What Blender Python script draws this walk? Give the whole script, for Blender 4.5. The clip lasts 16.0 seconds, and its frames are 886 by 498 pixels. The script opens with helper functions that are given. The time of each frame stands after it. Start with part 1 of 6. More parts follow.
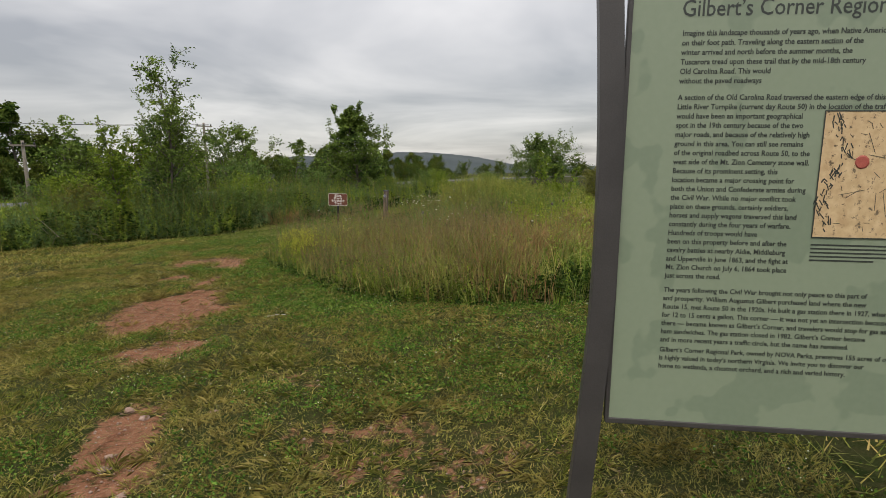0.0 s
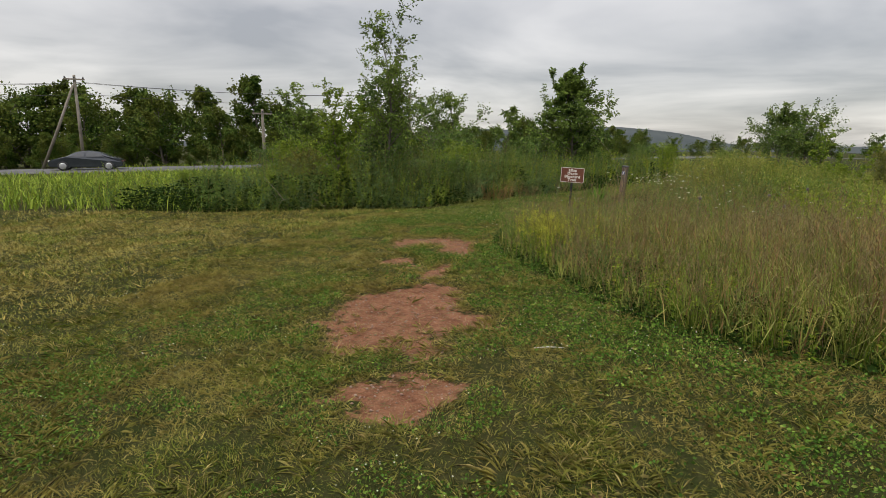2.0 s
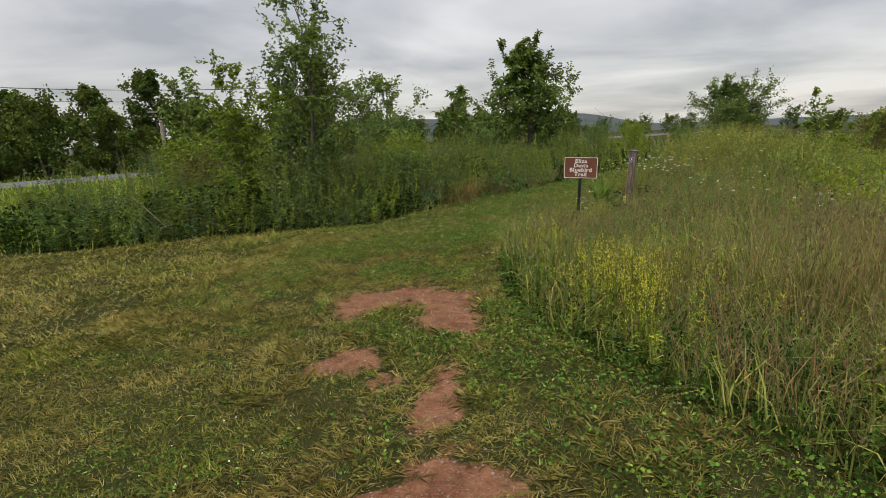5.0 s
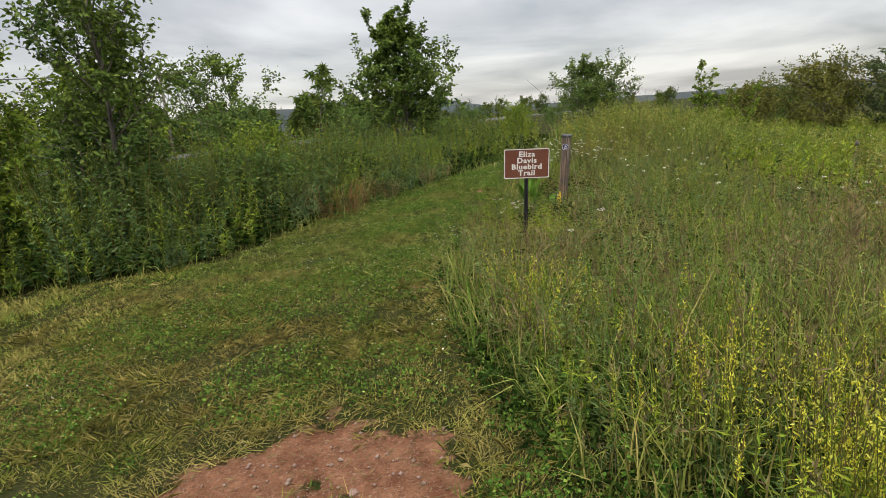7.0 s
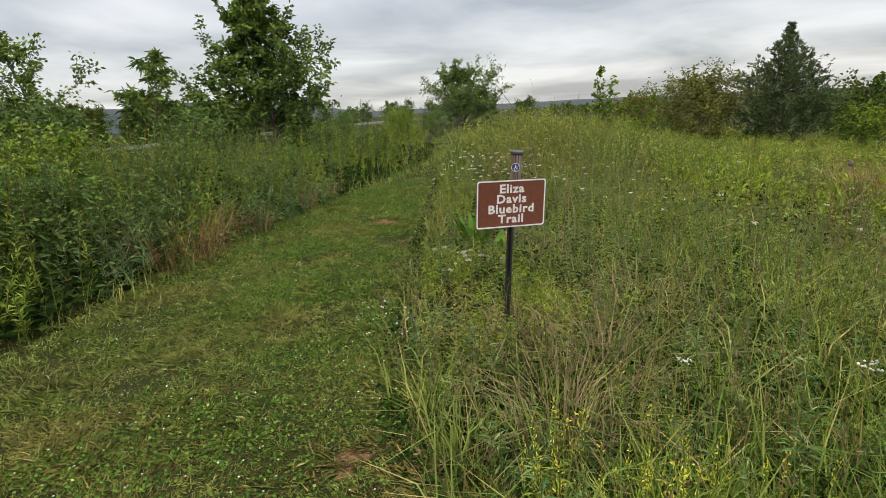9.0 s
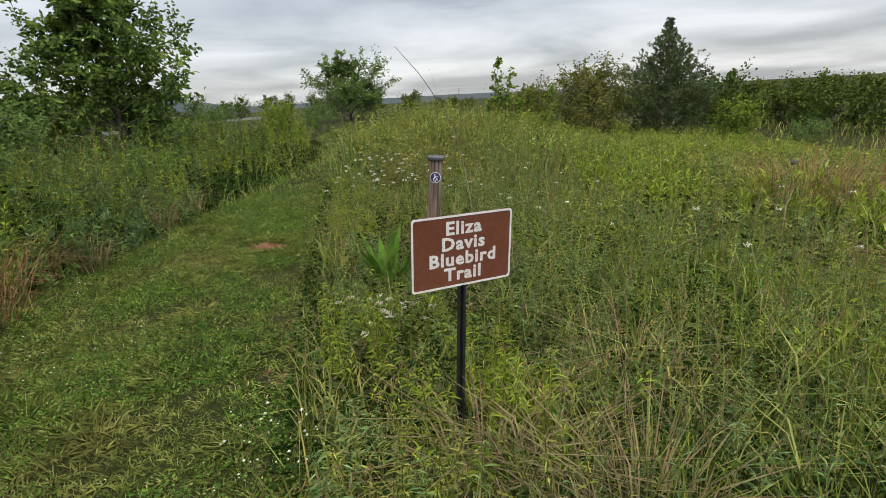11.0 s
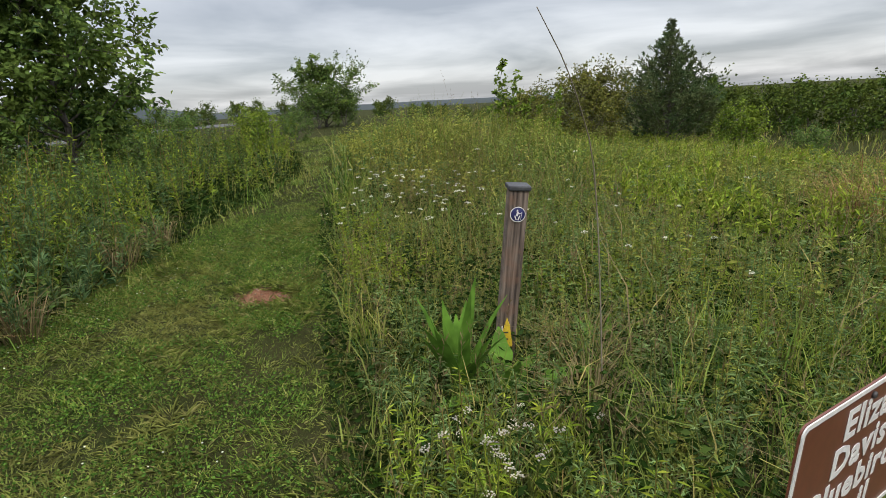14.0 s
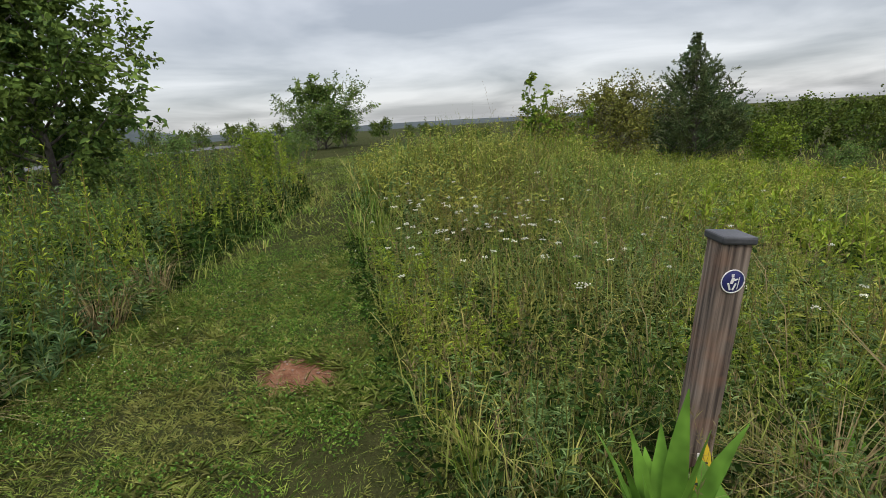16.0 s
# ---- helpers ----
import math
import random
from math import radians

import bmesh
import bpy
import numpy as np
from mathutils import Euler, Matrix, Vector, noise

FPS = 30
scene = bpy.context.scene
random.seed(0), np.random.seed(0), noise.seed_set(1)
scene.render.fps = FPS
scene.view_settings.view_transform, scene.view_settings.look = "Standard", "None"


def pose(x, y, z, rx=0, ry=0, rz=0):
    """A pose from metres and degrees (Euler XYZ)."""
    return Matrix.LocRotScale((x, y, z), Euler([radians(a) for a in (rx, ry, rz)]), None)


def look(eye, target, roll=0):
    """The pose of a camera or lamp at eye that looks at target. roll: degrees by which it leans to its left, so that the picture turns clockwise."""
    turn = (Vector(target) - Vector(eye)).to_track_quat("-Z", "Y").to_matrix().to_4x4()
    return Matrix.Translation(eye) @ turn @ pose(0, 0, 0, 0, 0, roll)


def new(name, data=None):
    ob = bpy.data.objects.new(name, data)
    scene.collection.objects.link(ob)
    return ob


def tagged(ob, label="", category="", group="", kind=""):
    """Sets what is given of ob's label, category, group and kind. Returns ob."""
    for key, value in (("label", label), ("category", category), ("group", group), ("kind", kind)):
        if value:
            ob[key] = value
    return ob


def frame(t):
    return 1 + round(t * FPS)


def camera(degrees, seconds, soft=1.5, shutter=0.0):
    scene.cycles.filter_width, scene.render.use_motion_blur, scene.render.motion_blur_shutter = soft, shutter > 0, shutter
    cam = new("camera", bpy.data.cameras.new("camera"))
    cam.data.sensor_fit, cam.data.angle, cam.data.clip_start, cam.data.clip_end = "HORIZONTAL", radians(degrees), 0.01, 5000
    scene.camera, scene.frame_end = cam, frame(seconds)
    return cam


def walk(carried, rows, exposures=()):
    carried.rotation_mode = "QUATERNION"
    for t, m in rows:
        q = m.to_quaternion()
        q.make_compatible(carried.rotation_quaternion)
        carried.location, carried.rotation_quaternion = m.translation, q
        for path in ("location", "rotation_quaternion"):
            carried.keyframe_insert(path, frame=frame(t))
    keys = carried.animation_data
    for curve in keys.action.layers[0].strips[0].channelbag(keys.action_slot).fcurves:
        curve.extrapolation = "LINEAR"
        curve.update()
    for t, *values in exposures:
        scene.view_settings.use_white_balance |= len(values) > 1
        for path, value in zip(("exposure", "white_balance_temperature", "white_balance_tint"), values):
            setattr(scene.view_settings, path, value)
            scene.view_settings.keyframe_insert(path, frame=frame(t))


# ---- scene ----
cam = camera(79.2, 16.0, 0.75)
METRES, EYE, TILT, LEAN, TURN = 15.5, 1.62, 0.39, -1.45, 0.0
ROWS = [
    (0.0, 0.0, 0.0, 0.0, -0.36, -8.79, 2.31),
    (0.5, -0.0222, 0.0336, -0.0026, 5.76, -9.69, 1.05),
    (1.0, -0.0467, 0.0652, -0.0075, 10.7, -10.12, 0.75),
    (1.5, -0.0698, 0.0943, -0.0071, 14.96, -10.54, 0.7),
    (2.0, -0.0912, 0.1304, -0.0049, 19.22, -10.93, 0.91),
    (2.5, -0.1123, 0.1687, -0.0054, 19.15, -11.05, 1.09),
    (3.0, -0.1283, 0.2063, -0.0049, 18.36, -11.28, 1.53),
    (5.5, -0.2036, 0.3812, -0.0062, 7.5, -12.78, 4.63),
    (6.0, -0.2161, 0.4252, -0.0064, 2.57, -13.8, 5.46),
    (6.5, -0.2306, 0.4682, -0.0052, -1.79, -14.62, 6.06),
    (7.0, -0.2406, 0.5108, -0.0052, -3.72, -14.73, 5.8),
    (7.5, -0.2505, 0.5534, -0.0056, -5.92, -14.84, 5.15),
    (8.0, -0.2567, 0.5925, -0.0054, -8.84, -14.91, 4.73),
    (8.5, -0.2552, 0.6312, -0.003, -13.08, -15.35, 4.53),
    (9.0, -0.2561, 0.6687, -0.0037, -18.17, -15.5, 4.42),
    (9.5, -0.2528, 0.6996, -0.0054, -22.14, -15.83, 3.94),
    (10.0, -0.2438, 0.7256, -0.0052, -26.55, -16.37, 4.06),
    (12.5, -0.232, 0.7826, -0.0051, -31.29, -17.06, 4.24),
    (13.0, -0.2365, 0.8061, -0.0055, -31.55, -16.86, 4.12),
    (13.5, -0.2371, 0.8254, -0.0056, -31.79, -16.65, 4.19),
    (14.0, -0.2268, 0.8474, -0.0048, -33.37, -16.56, 4.25),
    (14.5, -0.2201, 0.8706, -0.0066, -35.43, -16.1, 4.4),
    (15.0, -0.2197, 0.8915, -0.005, -37.35, -16.07, 4.16),
    (15.5, -0.2215, 0.9075, -0.0076, -36.19, -15.48, 4.34),
    (16.0, -0.22, 0.9313, -0.007, -34.2, -14.52, 4.67),
]
walk(cam, [(t, pose(0, 0, EYE, TILT, LEAN, TURN) @ pose(METRES * x, METRES * y, METRES * z, 90 + pitch, roll, yaw)) for t, x, y, z, yaw, pitch, roll in ROWS],
     [(0.0, -0.15, 7100, 11), (3.0, -0.14, 7100, 11), (5.5, -0.07, 7050, 11), (7.5, 0.08, 6950, 10), (10.0, 0.06, 6700, 10), (12.5, 0.03, 6550, 10), (16.0, -0.03, 6550, 10)])


# ---- light ----
SUN_UP, SUN_ROUND = radians(58), radians(200)
world = bpy.data.worlds.new("overcast")
scene.world = world
world.use_nodes = True
wn, wl = world.node_tree.nodes, world.node_tree.links
wn.clear()
w_out = wn.new("ShaderNodeOutputWorld")
w_bg = wn.new("ShaderNodeBackground")
w_sky = wn.new("ShaderNodeTexSky")
w_sky.sky_type, w_sky.sun_disc = "NISHITA", False
w_sky.sun_elevation, w_sky.sun_rotation = SUN_UP, SUN_ROUND
w_tc = wn.new("ShaderNodeTexCoord")
w_sep = wn.new("ShaderNodeSeparateXYZ")
wl.new(w_tc.outputs["Generated"], w_sep.inputs[0])


def w_math(op, a, b=None, clamp=False):
    nd = wn.new("ShaderNodeMath")
    nd.operation, nd.use_clamp = op, clamp
    for k, v in enumerate((a, b)):
        if v is None:
            continue
        if isinstance(v, (int, float)):
            nd.inputs[k].default_value = v
        else:
            wl.new(v, nd.inputs[k])
    return nd.outputs[0]


# cloud deck: the direction is laid onto a flat layer overhead, so that streaks close up towards the horizon
up = w_math("MAXIMUM", w_sep.outputs[2], 0.0)
den = w_math("ADD", up, 0.11)
cx = w_math("DIVIDE", w_sep.outputs[0], den)
cy = w_math("DIVIDE", w_sep.outputs[1], den)
w_vec = wn.new("ShaderNodeCombineXYZ")
wl.new(cx, w_vec.inputs[0])
wl.new(cy, w_vec.inputs[1])
w_n1 = wn.new("ShaderNodeTexNoise")
w_n1.inputs["Scale"].default_value, w_n1.inputs["Detail"].default_value, w_n1.inputs["Roughness"].default_value = 0.55, 5.0, 0.5
w_n1.inputs["Distortion"].default_value = 0.4
wl.new(w_vec.outputs[0], w_n1.inputs["Vector"])
w_ramp = wn.new("ShaderNodeValToRGB")
w_ramp.color_ramp.elements[0].position, w_ramp.color_ramp.elements[0].color = 0.36, (0.33, 0.345, 0.38, 1)
w_ramp.color_ramp.elements[1].position, w_ramp.color_ramp.elements[1].color = 0.64, (0.71, 0.72, 0.75, 1)
wl.new(w_n1.outputs[0], w_ramp.inputs[0])
w_mix = wn.new("ShaderNodeMix")
w_mix.data_type = "RGBA"
w_mix.inputs["Factor"].default_value = 0.97
wl.new(w_sky.outputs[0], w_mix.inputs["A"])
wl.new(w_ramp.outputs[0], w_mix.inputs["B"])
wl.new(w_mix.outputs["Result"], w_bg.inputs["Color"])
# an overcast sky is brighter overhead than at the horizon
wl.new(w_math("ADD", 1.0, w_math("MULTIPLY", w_math("POWER", up, 2.2), 4.4)), w_bg.inputs["Strength"])
wl.new(w_bg.outputs[0], w_out.inputs[0])

sun = new("sun", bpy.data.lights.new("sun", "SUN"))
sun.data.energy, sun.data.angle, sun.data.color = 1.4, radians(16), (1.0, 0.96, 0.9)
sun.matrix_world = look((0, 0, 40), (0 - math.sin(SUN_ROUND) * 40 * math.cos(SUN_UP), 0 - math.cos(SUN_ROUND) * 40 * math.cos(SUN_UP), 40 - 40 * math.sin(SUN_UP)))

# ---- materials ----


def mat_base(name):
    m = bpy.data.materials.new(name)
    m.use_nodes = True
    nt = m.node_tree
    return m, nt, nt.nodes["Principled BSDF"], nt.nodes["Material Output"]


def add_noise(nt, scale, detail=3.0, rough=0.55, coord="Object"):
    tc = nt.nodes.new("ShaderNodeTexCoord")
    n = nt.nodes.new("ShaderNodeTexNoise")
    n.inputs["Scale"].default_value, n.inputs["Detail"].default_value, n.inputs["Roughness"].default_value = scale, detail, rough
    nt.links.new(tc.outputs[coord], n.inputs["Vector"])
    return n.outputs[0]


def add_ramp(nt, fac, stops):
    r = nt.nodes.new("ShaderNodeValToRGB")
    el = r.color_ramp.elements
    while len(el) < len(stops):
        el.new(0.5)
    for e, (p, c) in zip(el, stops):
        e.position, e.color = p, (*c, 1)
    nt.links.new(fac, r.inputs[0])
    return r.outputs[0]


def add_mix(nt, fac, a, b, blend="MIX"):
    mx = nt.nodes.new("ShaderNodeMix")
    mx.data_type, mx.blend_type = "RGBA", blend
    for key, v in (("Factor", fac), ("A", a), ("B", b)):
        if isinstance(v, tuple):
            mx.inputs[key].default_value = (*v, 1)
        elif isinstance(v, (int, float)):
            mx.inputs[key].default_value = v
        else:
            nt.links.new(v, mx.inputs[key])
    return mx.outputs["Result"]


def add_bump(nt, bsdf, height, strength, dist):
    b = nt.nodes.new("ShaderNodeBump")
    b.inputs["Strength"].default_value, b.inputs["Distance"].default_value = strength, dist
    nt.links.new(height, b.inputs["Height"])
    nt.links.new(b.outputs[0], bsdf.inputs["Normal"])


def foliage(name, stops, patch=0.45, dry=None, trans=0.10, rough=0.5, patch_stops=None, clump=7.0, swing=0.35):
    """Leaves: each island its own tone out of stops, clumps that run lighter or darker, and larger patches that lean to the dry tone."""
    m, nt, bsdf, out = mat_base(name)
    geo = nt.nodes.new("ShaderNodeNewGeometry")
    col = add_ramp(nt, geo.outputs["Random Per Island"], stops)
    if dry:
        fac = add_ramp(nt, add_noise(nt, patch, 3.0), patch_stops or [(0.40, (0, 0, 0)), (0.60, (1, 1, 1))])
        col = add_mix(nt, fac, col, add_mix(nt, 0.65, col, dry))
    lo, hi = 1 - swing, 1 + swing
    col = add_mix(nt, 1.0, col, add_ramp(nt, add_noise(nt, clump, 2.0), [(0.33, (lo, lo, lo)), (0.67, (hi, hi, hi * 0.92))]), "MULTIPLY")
    nt.links.new(col, bsdf.inputs["Base Color"])
    bsdf.inputs["Roughness"].default_value = rough
    bsdf.inputs["Specular IOR Level"].default_value = 0.03
    tr = nt.nodes.new("ShaderNodeBsdfTranslucent")
    nt.links.new(col, tr.inputs["Color"])
    mx = nt.nodes.new("ShaderNodeMixShader")
    mx.inputs[0].default_value = trans
    nt.links.new(bsdf.outputs[0], mx.inputs[1])
    nt.links.new(tr.outputs[0], mx.inputs[2])
    nt.links.new(mx.outputs[0], out.inputs["Surface"])
    return m


def surface(name, c1, c2, scale, rough=0.6, metal=0.0, bump=0.2, dist=0.004, fine=8.0):
    m, nt, bsdf, out = mat_base(name)
    n1, n2 = add_noise(nt, scale, 4.0), add_noise(nt, scale * fine, 3.0)
    col = add_mix(nt, add_ramp(nt, n1, [(0.35, (0, 0, 0)), (0.65, (1, 1, 1))]), c1, c2)
    col = add_mix(nt, 0.25, col, add_ramp(nt, n2, [(0.3, (0.25, 0.25, 0.25)), (0.7, (1, 1, 1))]), "MULTIPLY")
    nt.links.new(col, bsdf.inputs["Base Color"])
    bsdf.inputs["Roughness"].default_value, bsdf.inputs["Metallic"].default_value = rough, metal
    if bump:
        add_bump(nt, bsdf, n2, bump, dist)
    return m


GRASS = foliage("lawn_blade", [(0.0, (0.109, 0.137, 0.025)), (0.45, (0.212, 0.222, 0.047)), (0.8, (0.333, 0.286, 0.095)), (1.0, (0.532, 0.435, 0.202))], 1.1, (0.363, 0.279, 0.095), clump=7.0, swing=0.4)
# low blades coloured darker than the tufts, shading the gaps between them
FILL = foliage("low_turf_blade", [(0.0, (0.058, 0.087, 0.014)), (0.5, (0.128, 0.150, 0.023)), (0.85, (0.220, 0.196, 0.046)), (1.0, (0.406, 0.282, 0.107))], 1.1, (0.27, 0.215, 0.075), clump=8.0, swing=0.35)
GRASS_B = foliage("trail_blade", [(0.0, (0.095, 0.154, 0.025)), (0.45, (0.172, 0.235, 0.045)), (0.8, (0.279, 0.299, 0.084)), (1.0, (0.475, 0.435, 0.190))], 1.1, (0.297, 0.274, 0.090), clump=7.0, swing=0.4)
# the trail's low blades, likewise darkened for shade between its tufts
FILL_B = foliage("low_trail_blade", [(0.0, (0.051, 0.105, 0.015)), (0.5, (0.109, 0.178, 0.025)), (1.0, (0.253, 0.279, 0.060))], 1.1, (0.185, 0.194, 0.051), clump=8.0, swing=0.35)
CLOVER = foliage("clover_leaf", [(0.0, (0.036, 0.086, 0.014)), (0.6, (0.079, 0.154, 0.024)), (0.92, (0.138, 0.210, 0.036)), (1.0, (0.240, 0.300, 0.072))], 0.8, clump=11.0, swing=0.4)
# near-black green: shade among the stems put into the leaf colour
SHADE_LEAF = foliage("shade_dark_leaf", [(0.0, (0.012, 0.029, 0.005)), (0.6, (0.024, 0.049, 0.009)), (1.0, (0.050, 0.075, 0.015))], clump=5.0)
TALL = foliage("meadow_blade", [(0.0, (0.066, 0.127, 0.021)), (0.4, (0.117, 0.191, 0.032)), (0.82, (0.210, 0.233, 0.058)), (1.0, (0.393, 0.318, 0.122))], 0.4, (0.253, 0.220, 0.066), clump=3.0, swing=0.3)
TALL_B = foliage("blue_green_blade", [(0.0, (0.050, 0.105, 0.030)), (0.6, (0.100, 0.175, 0.052)), (1.0, (0.19, 0.25, 0.085))], clump=3.0)
TALL_Y = foliage("yellow_green_blade", [(0.0, (0.086, 0.144, 0.018)), (0.6, (0.149, 0.211, 0.029)), (1.0, (0.270, 0.279, 0.063))], clump=3.0)
SEED = foliage("seed_head", [(0.0, (0.140, 0.100, 0.050)), (0.6, (0.235, 0.180, 0.095)), (1.0, (0.150, 0.150, 0.060))], trans=0.2)
RUSSET = foliage("russet_grass", [(0.0, (0.190, 0.095, 0.045)), (0.6, (0.300, 0.175, 0.085)), (1.0, (0.250, 0.200, 0.090))], trans=0.2)
WEED = foliage("weed_leaf", [(0.0, (0.100, 0.159, 0.036)), (0.5, (0.177, 0.241, 0.052)), (0.85, (0.264, 0.311, 0.068)), (1.0, (0.389, 0.353, 0.100))], 0.5, (0.311, 0.295, 0.059), clump=2.5)
WEED_B = foliage("mugwort_leaf", [(0.0, (0.072, 0.132, 0.043)), (0.5, (0.138, 0.210, 0.072)), (1.0, (0.240, 0.312, 0.126))], clump=2.5)
HEDGE = foliage("hedge_leaf", [(0.0, (0.044, 0.092, 0.022)), (0.5, (0.095, 0.165, 0.039)), (0.85, (0.152, 0.218, 0.053)), (1.0, (0.230, 0.242, 0.073))], 0.45, (0.105, 0.160, 0.045), clump=2.2, swing=0.4)
HEDGE_B = foliage("hedge_leaf_blue", [(0.0, (0.046, 0.093, 0.036)), (0.6, (0.103, 0.167, 0.067)), (1.0, (0.193, 0.258, 0.110))], clump=2.2)
HEDGE_Y = foliage("hedge_leaf_yellow", [(0.0, (0.108, 0.180, 0.022)), (0.6, (0.192, 0.264, 0.036)), (1.0, (0.300, 0.348, 0.060))], clump=2.2)
BRIGHT = foliage("bright_leaf", [(0.0, (0.145, 0.216, 0.022)), (0.6, (0.218, 0.293, 0.034)), (1.0, (0.304, 0.336, 0.044))])
TREE_A = foliage("tree_leaf_dark", [(0.0, (0.032, 0.064, 0.018)), (0.5, (0.064, 0.113, 0.030)), (0.85, (0.121, 0.184, 0.041)), (1.0, (0.207, 0.265, 0.069))], 0.9, (0.161, 0.218, 0.041), clump=2.5)
TREE_B = foliage("tree_leaf_fresh", [(0.0, (0.063, 0.122, 0.015)), (0.5, (0.114, 0.184, 0.024)), (1.0, (0.217, 0.265, 0.041))], 0.9, (0.171, 0.221, 0.027))
CEDAR = foliage("cedar_spray", [(0.0, (0.035, 0.070, 0.028)), (0.6, (0.080, 0.128, 0.052)), (1.0, (0.155, 0.195, 0.085))], 1.2, (0.100, 0.105, 0.042), trans=0.12)
OLIVE = foliage("olive_leaf", [(0.0, (0.084, 0.100, 0.020)), (0.6, (0.156, 0.161, 0.032)), (1.0, (0.252, 0.222, 0.056))], 0.9, (0.121, 0.127, 0.039))
WOODS = foliage("woods_leaf", [(0.0, (0.029, 0.062, 0.014)), (0.6, (0.060, 0.106, 0.021)), (1.0, (0.113, 0.159, 0.030))], 0.25, (0.113, 0.118, 0.023))
YELLOW = foliage("yellow_petal", [(0.0, (0.50, 0.46, 0.03)), (1.0, (0.60, 0.60, 0.12))], trans=0.3)
WHITE = foliage("white_petal", [(0.0, (0.52, 0.52, 0.42)), (1.0, (0.68, 0.67, 0.58))], trans=0.2)
PINKISH = foliage("pink_white_petal", [(0.0, (0.48, 0.42, 0.35)), (1.0, (0.56, 0.53, 0.44))], trans=0.2)
TEASEL = foliage("teasel_leaf", [(0.0, (0.060, 0.140, 0.016)), (0.5, (0.101, 0.207, 0.028)), (1.0, (0.155, 0.268, 0.044))], 6.0, (0.047, 0.101, 0.014))
STEM = foliage("green_stem", [(0.0, (0.086, 0.112, 0.024)), (0.7, (0.142, 0.145, 0.037)), (1.0, (0.223, 0.150, 0.054))], trans=0.1)
DEADSTEM = surface("dead_stem", (0.20, 0.16, 0.11), (0.32, 0.27, 0.20), 6.0, 0.8)
BARK = surface("bark", (0.075, 0.062, 0.05), (0.15, 0.13, 0.105), 5.0, 0.9, bump=0.6, dist=0.02)
STONE = surface("sandstone", (0.22, 0.13, 0.095), (0.30, 0.21, 0.16), 9.0, 0.85, bump=0.5, dist=0.01)
BLACKMETAL = surface("black_painted_steel", (0.012, 0.012, 0.013), (0.022, 0.022, 0.022), 12.0, 0.45, bump=0.1)
BRONZE = surface("dark_bronze_paint", (0.040, 0.036, 0.034), (0.058, 0.053, 0.05), 4.0, 0.5, bump=0.12, fine=40)
BROWN = surface("brown_sign_sheeting", (0.135, 0.042, 0.022), (0.16, 0.055, 0.03), 5.0, 0.42, bump=0.0)
OFFWHITE = surface("white_sheeting", (0.66, 0.63, 0.58), (0.74, 0.72, 0.67), 14.0, 0.5, bump=0.0)
CAP = surface("black_cap", (0.03, 0.03, 0.032), (0.055, 0.055, 0.057), 10.0, 0.6)
BLUE = surface("blue_marker", (0.018, 0.02, 0.10), (0.025, 0.03, 0.13), 20.0, 0.4, bump=0.0)
POLEWOOD = surface("utility_pole_wood", (0.15, 0.13, 0.10), (0.24, 0.21, 0.17), 2.0, 0.9)
WIRE = surface("wire", (0.02, 0.02, 0.02), (0.03, 0.03, 0.03), 3.0, 0.6, bump=0.0)
ASPHALT = surface("asphalt", (0.06, 0.06, 0.06), (0.09, 0.088, 0.085), 0.6, 0.9, bump=0.4, fine=60)
CARPAINT = surface("dark_grey_car_paint", (0.035, 0.042, 0.05), (0.045, 0.052, 0.06), 1.0, 0.25, 0.4, bump=0.0)
GLASSDARK = surface("tinted_glass", (0.02, 0.025, 0.03), (0.03, 0.035, 0.04), 1.0, 0.06, bump=0.0)
RUBBER = surface("tyre_rubber", (0.02, 0.02, 0.02), (0.03, 0.03, 0.03), 8.0, 0.85)
ALLOY = surface("wheel_alloy", (0.45, 0.45, 0.46), (0.52, 0.52, 0.52), 8.0, 0.35, 0.8, bump=0.0)
# blue tint in the base colour stands in for distance haze
HILL = surface("haze_tinted_hill", (0.016, 0.026, 0.027), (0.026, 0.038, 0.037), 0.012, 0.95, bump=0.0, fine=9)
INK = surface("dark_green_ink", (0.030, 0.036, 0.030), (0.04, 0.048, 0.04), 30.0, 0.5, bump=0.0)


def panel_material():
    """Printed green panel: a paler ground with large washed-out darker shapes."""
    m, nt, bsdf, out = mat_base("printed_green_panel")
    n1 = add_noise(nt, 3.2, 3.0, 0.5)
    col = add_mix(nt, add_ramp(nt, n1, [(0.545, (0, 0, 0)), (0.565, (0.8, 0.8, 0.8))]), (0.215, 0.262, 0.178), (0.168, 0.215, 0.145))
    col = add_mix(nt, add_ramp(nt, add_noise(nt, 40.0), [(0.3, (0, 0, 0)), (0.7, (0.12, 0.12, 0.12))]), col, (0.30, 0.34, 0.25))
    nt.links.new(col, bsdf.inputs["Base Color"])
    bsdf.inputs["Roughness"].default_value = 0.42
    return m


def map_material():
    m, nt, bsdf, out = mat_base("printed_map")
    n = add_noise(nt, 26.0, 5.0)
    col = add_mix(nt, add_ramp(nt, n, [(0.3, (0, 0, 0)), (0.7, (1, 1, 1))]), (0.46, 0.31, 0.16), (0.62, 0.46, 0.26))
    hatch = add_ramp(nt, add_noise(nt, 34.0, 6.0, 0.75), [(0.56, (0, 0, 0)), (0.62, (0.9, 0.9, 0.9))])
    col = add_mix(nt, hatch, col, (0.11, 0.08, 0.05))
    nt.links.new(col, bsdf.inputs["Base Color"])
    bsdf.inputs["Roughness"].default_value = 0.45
    return m


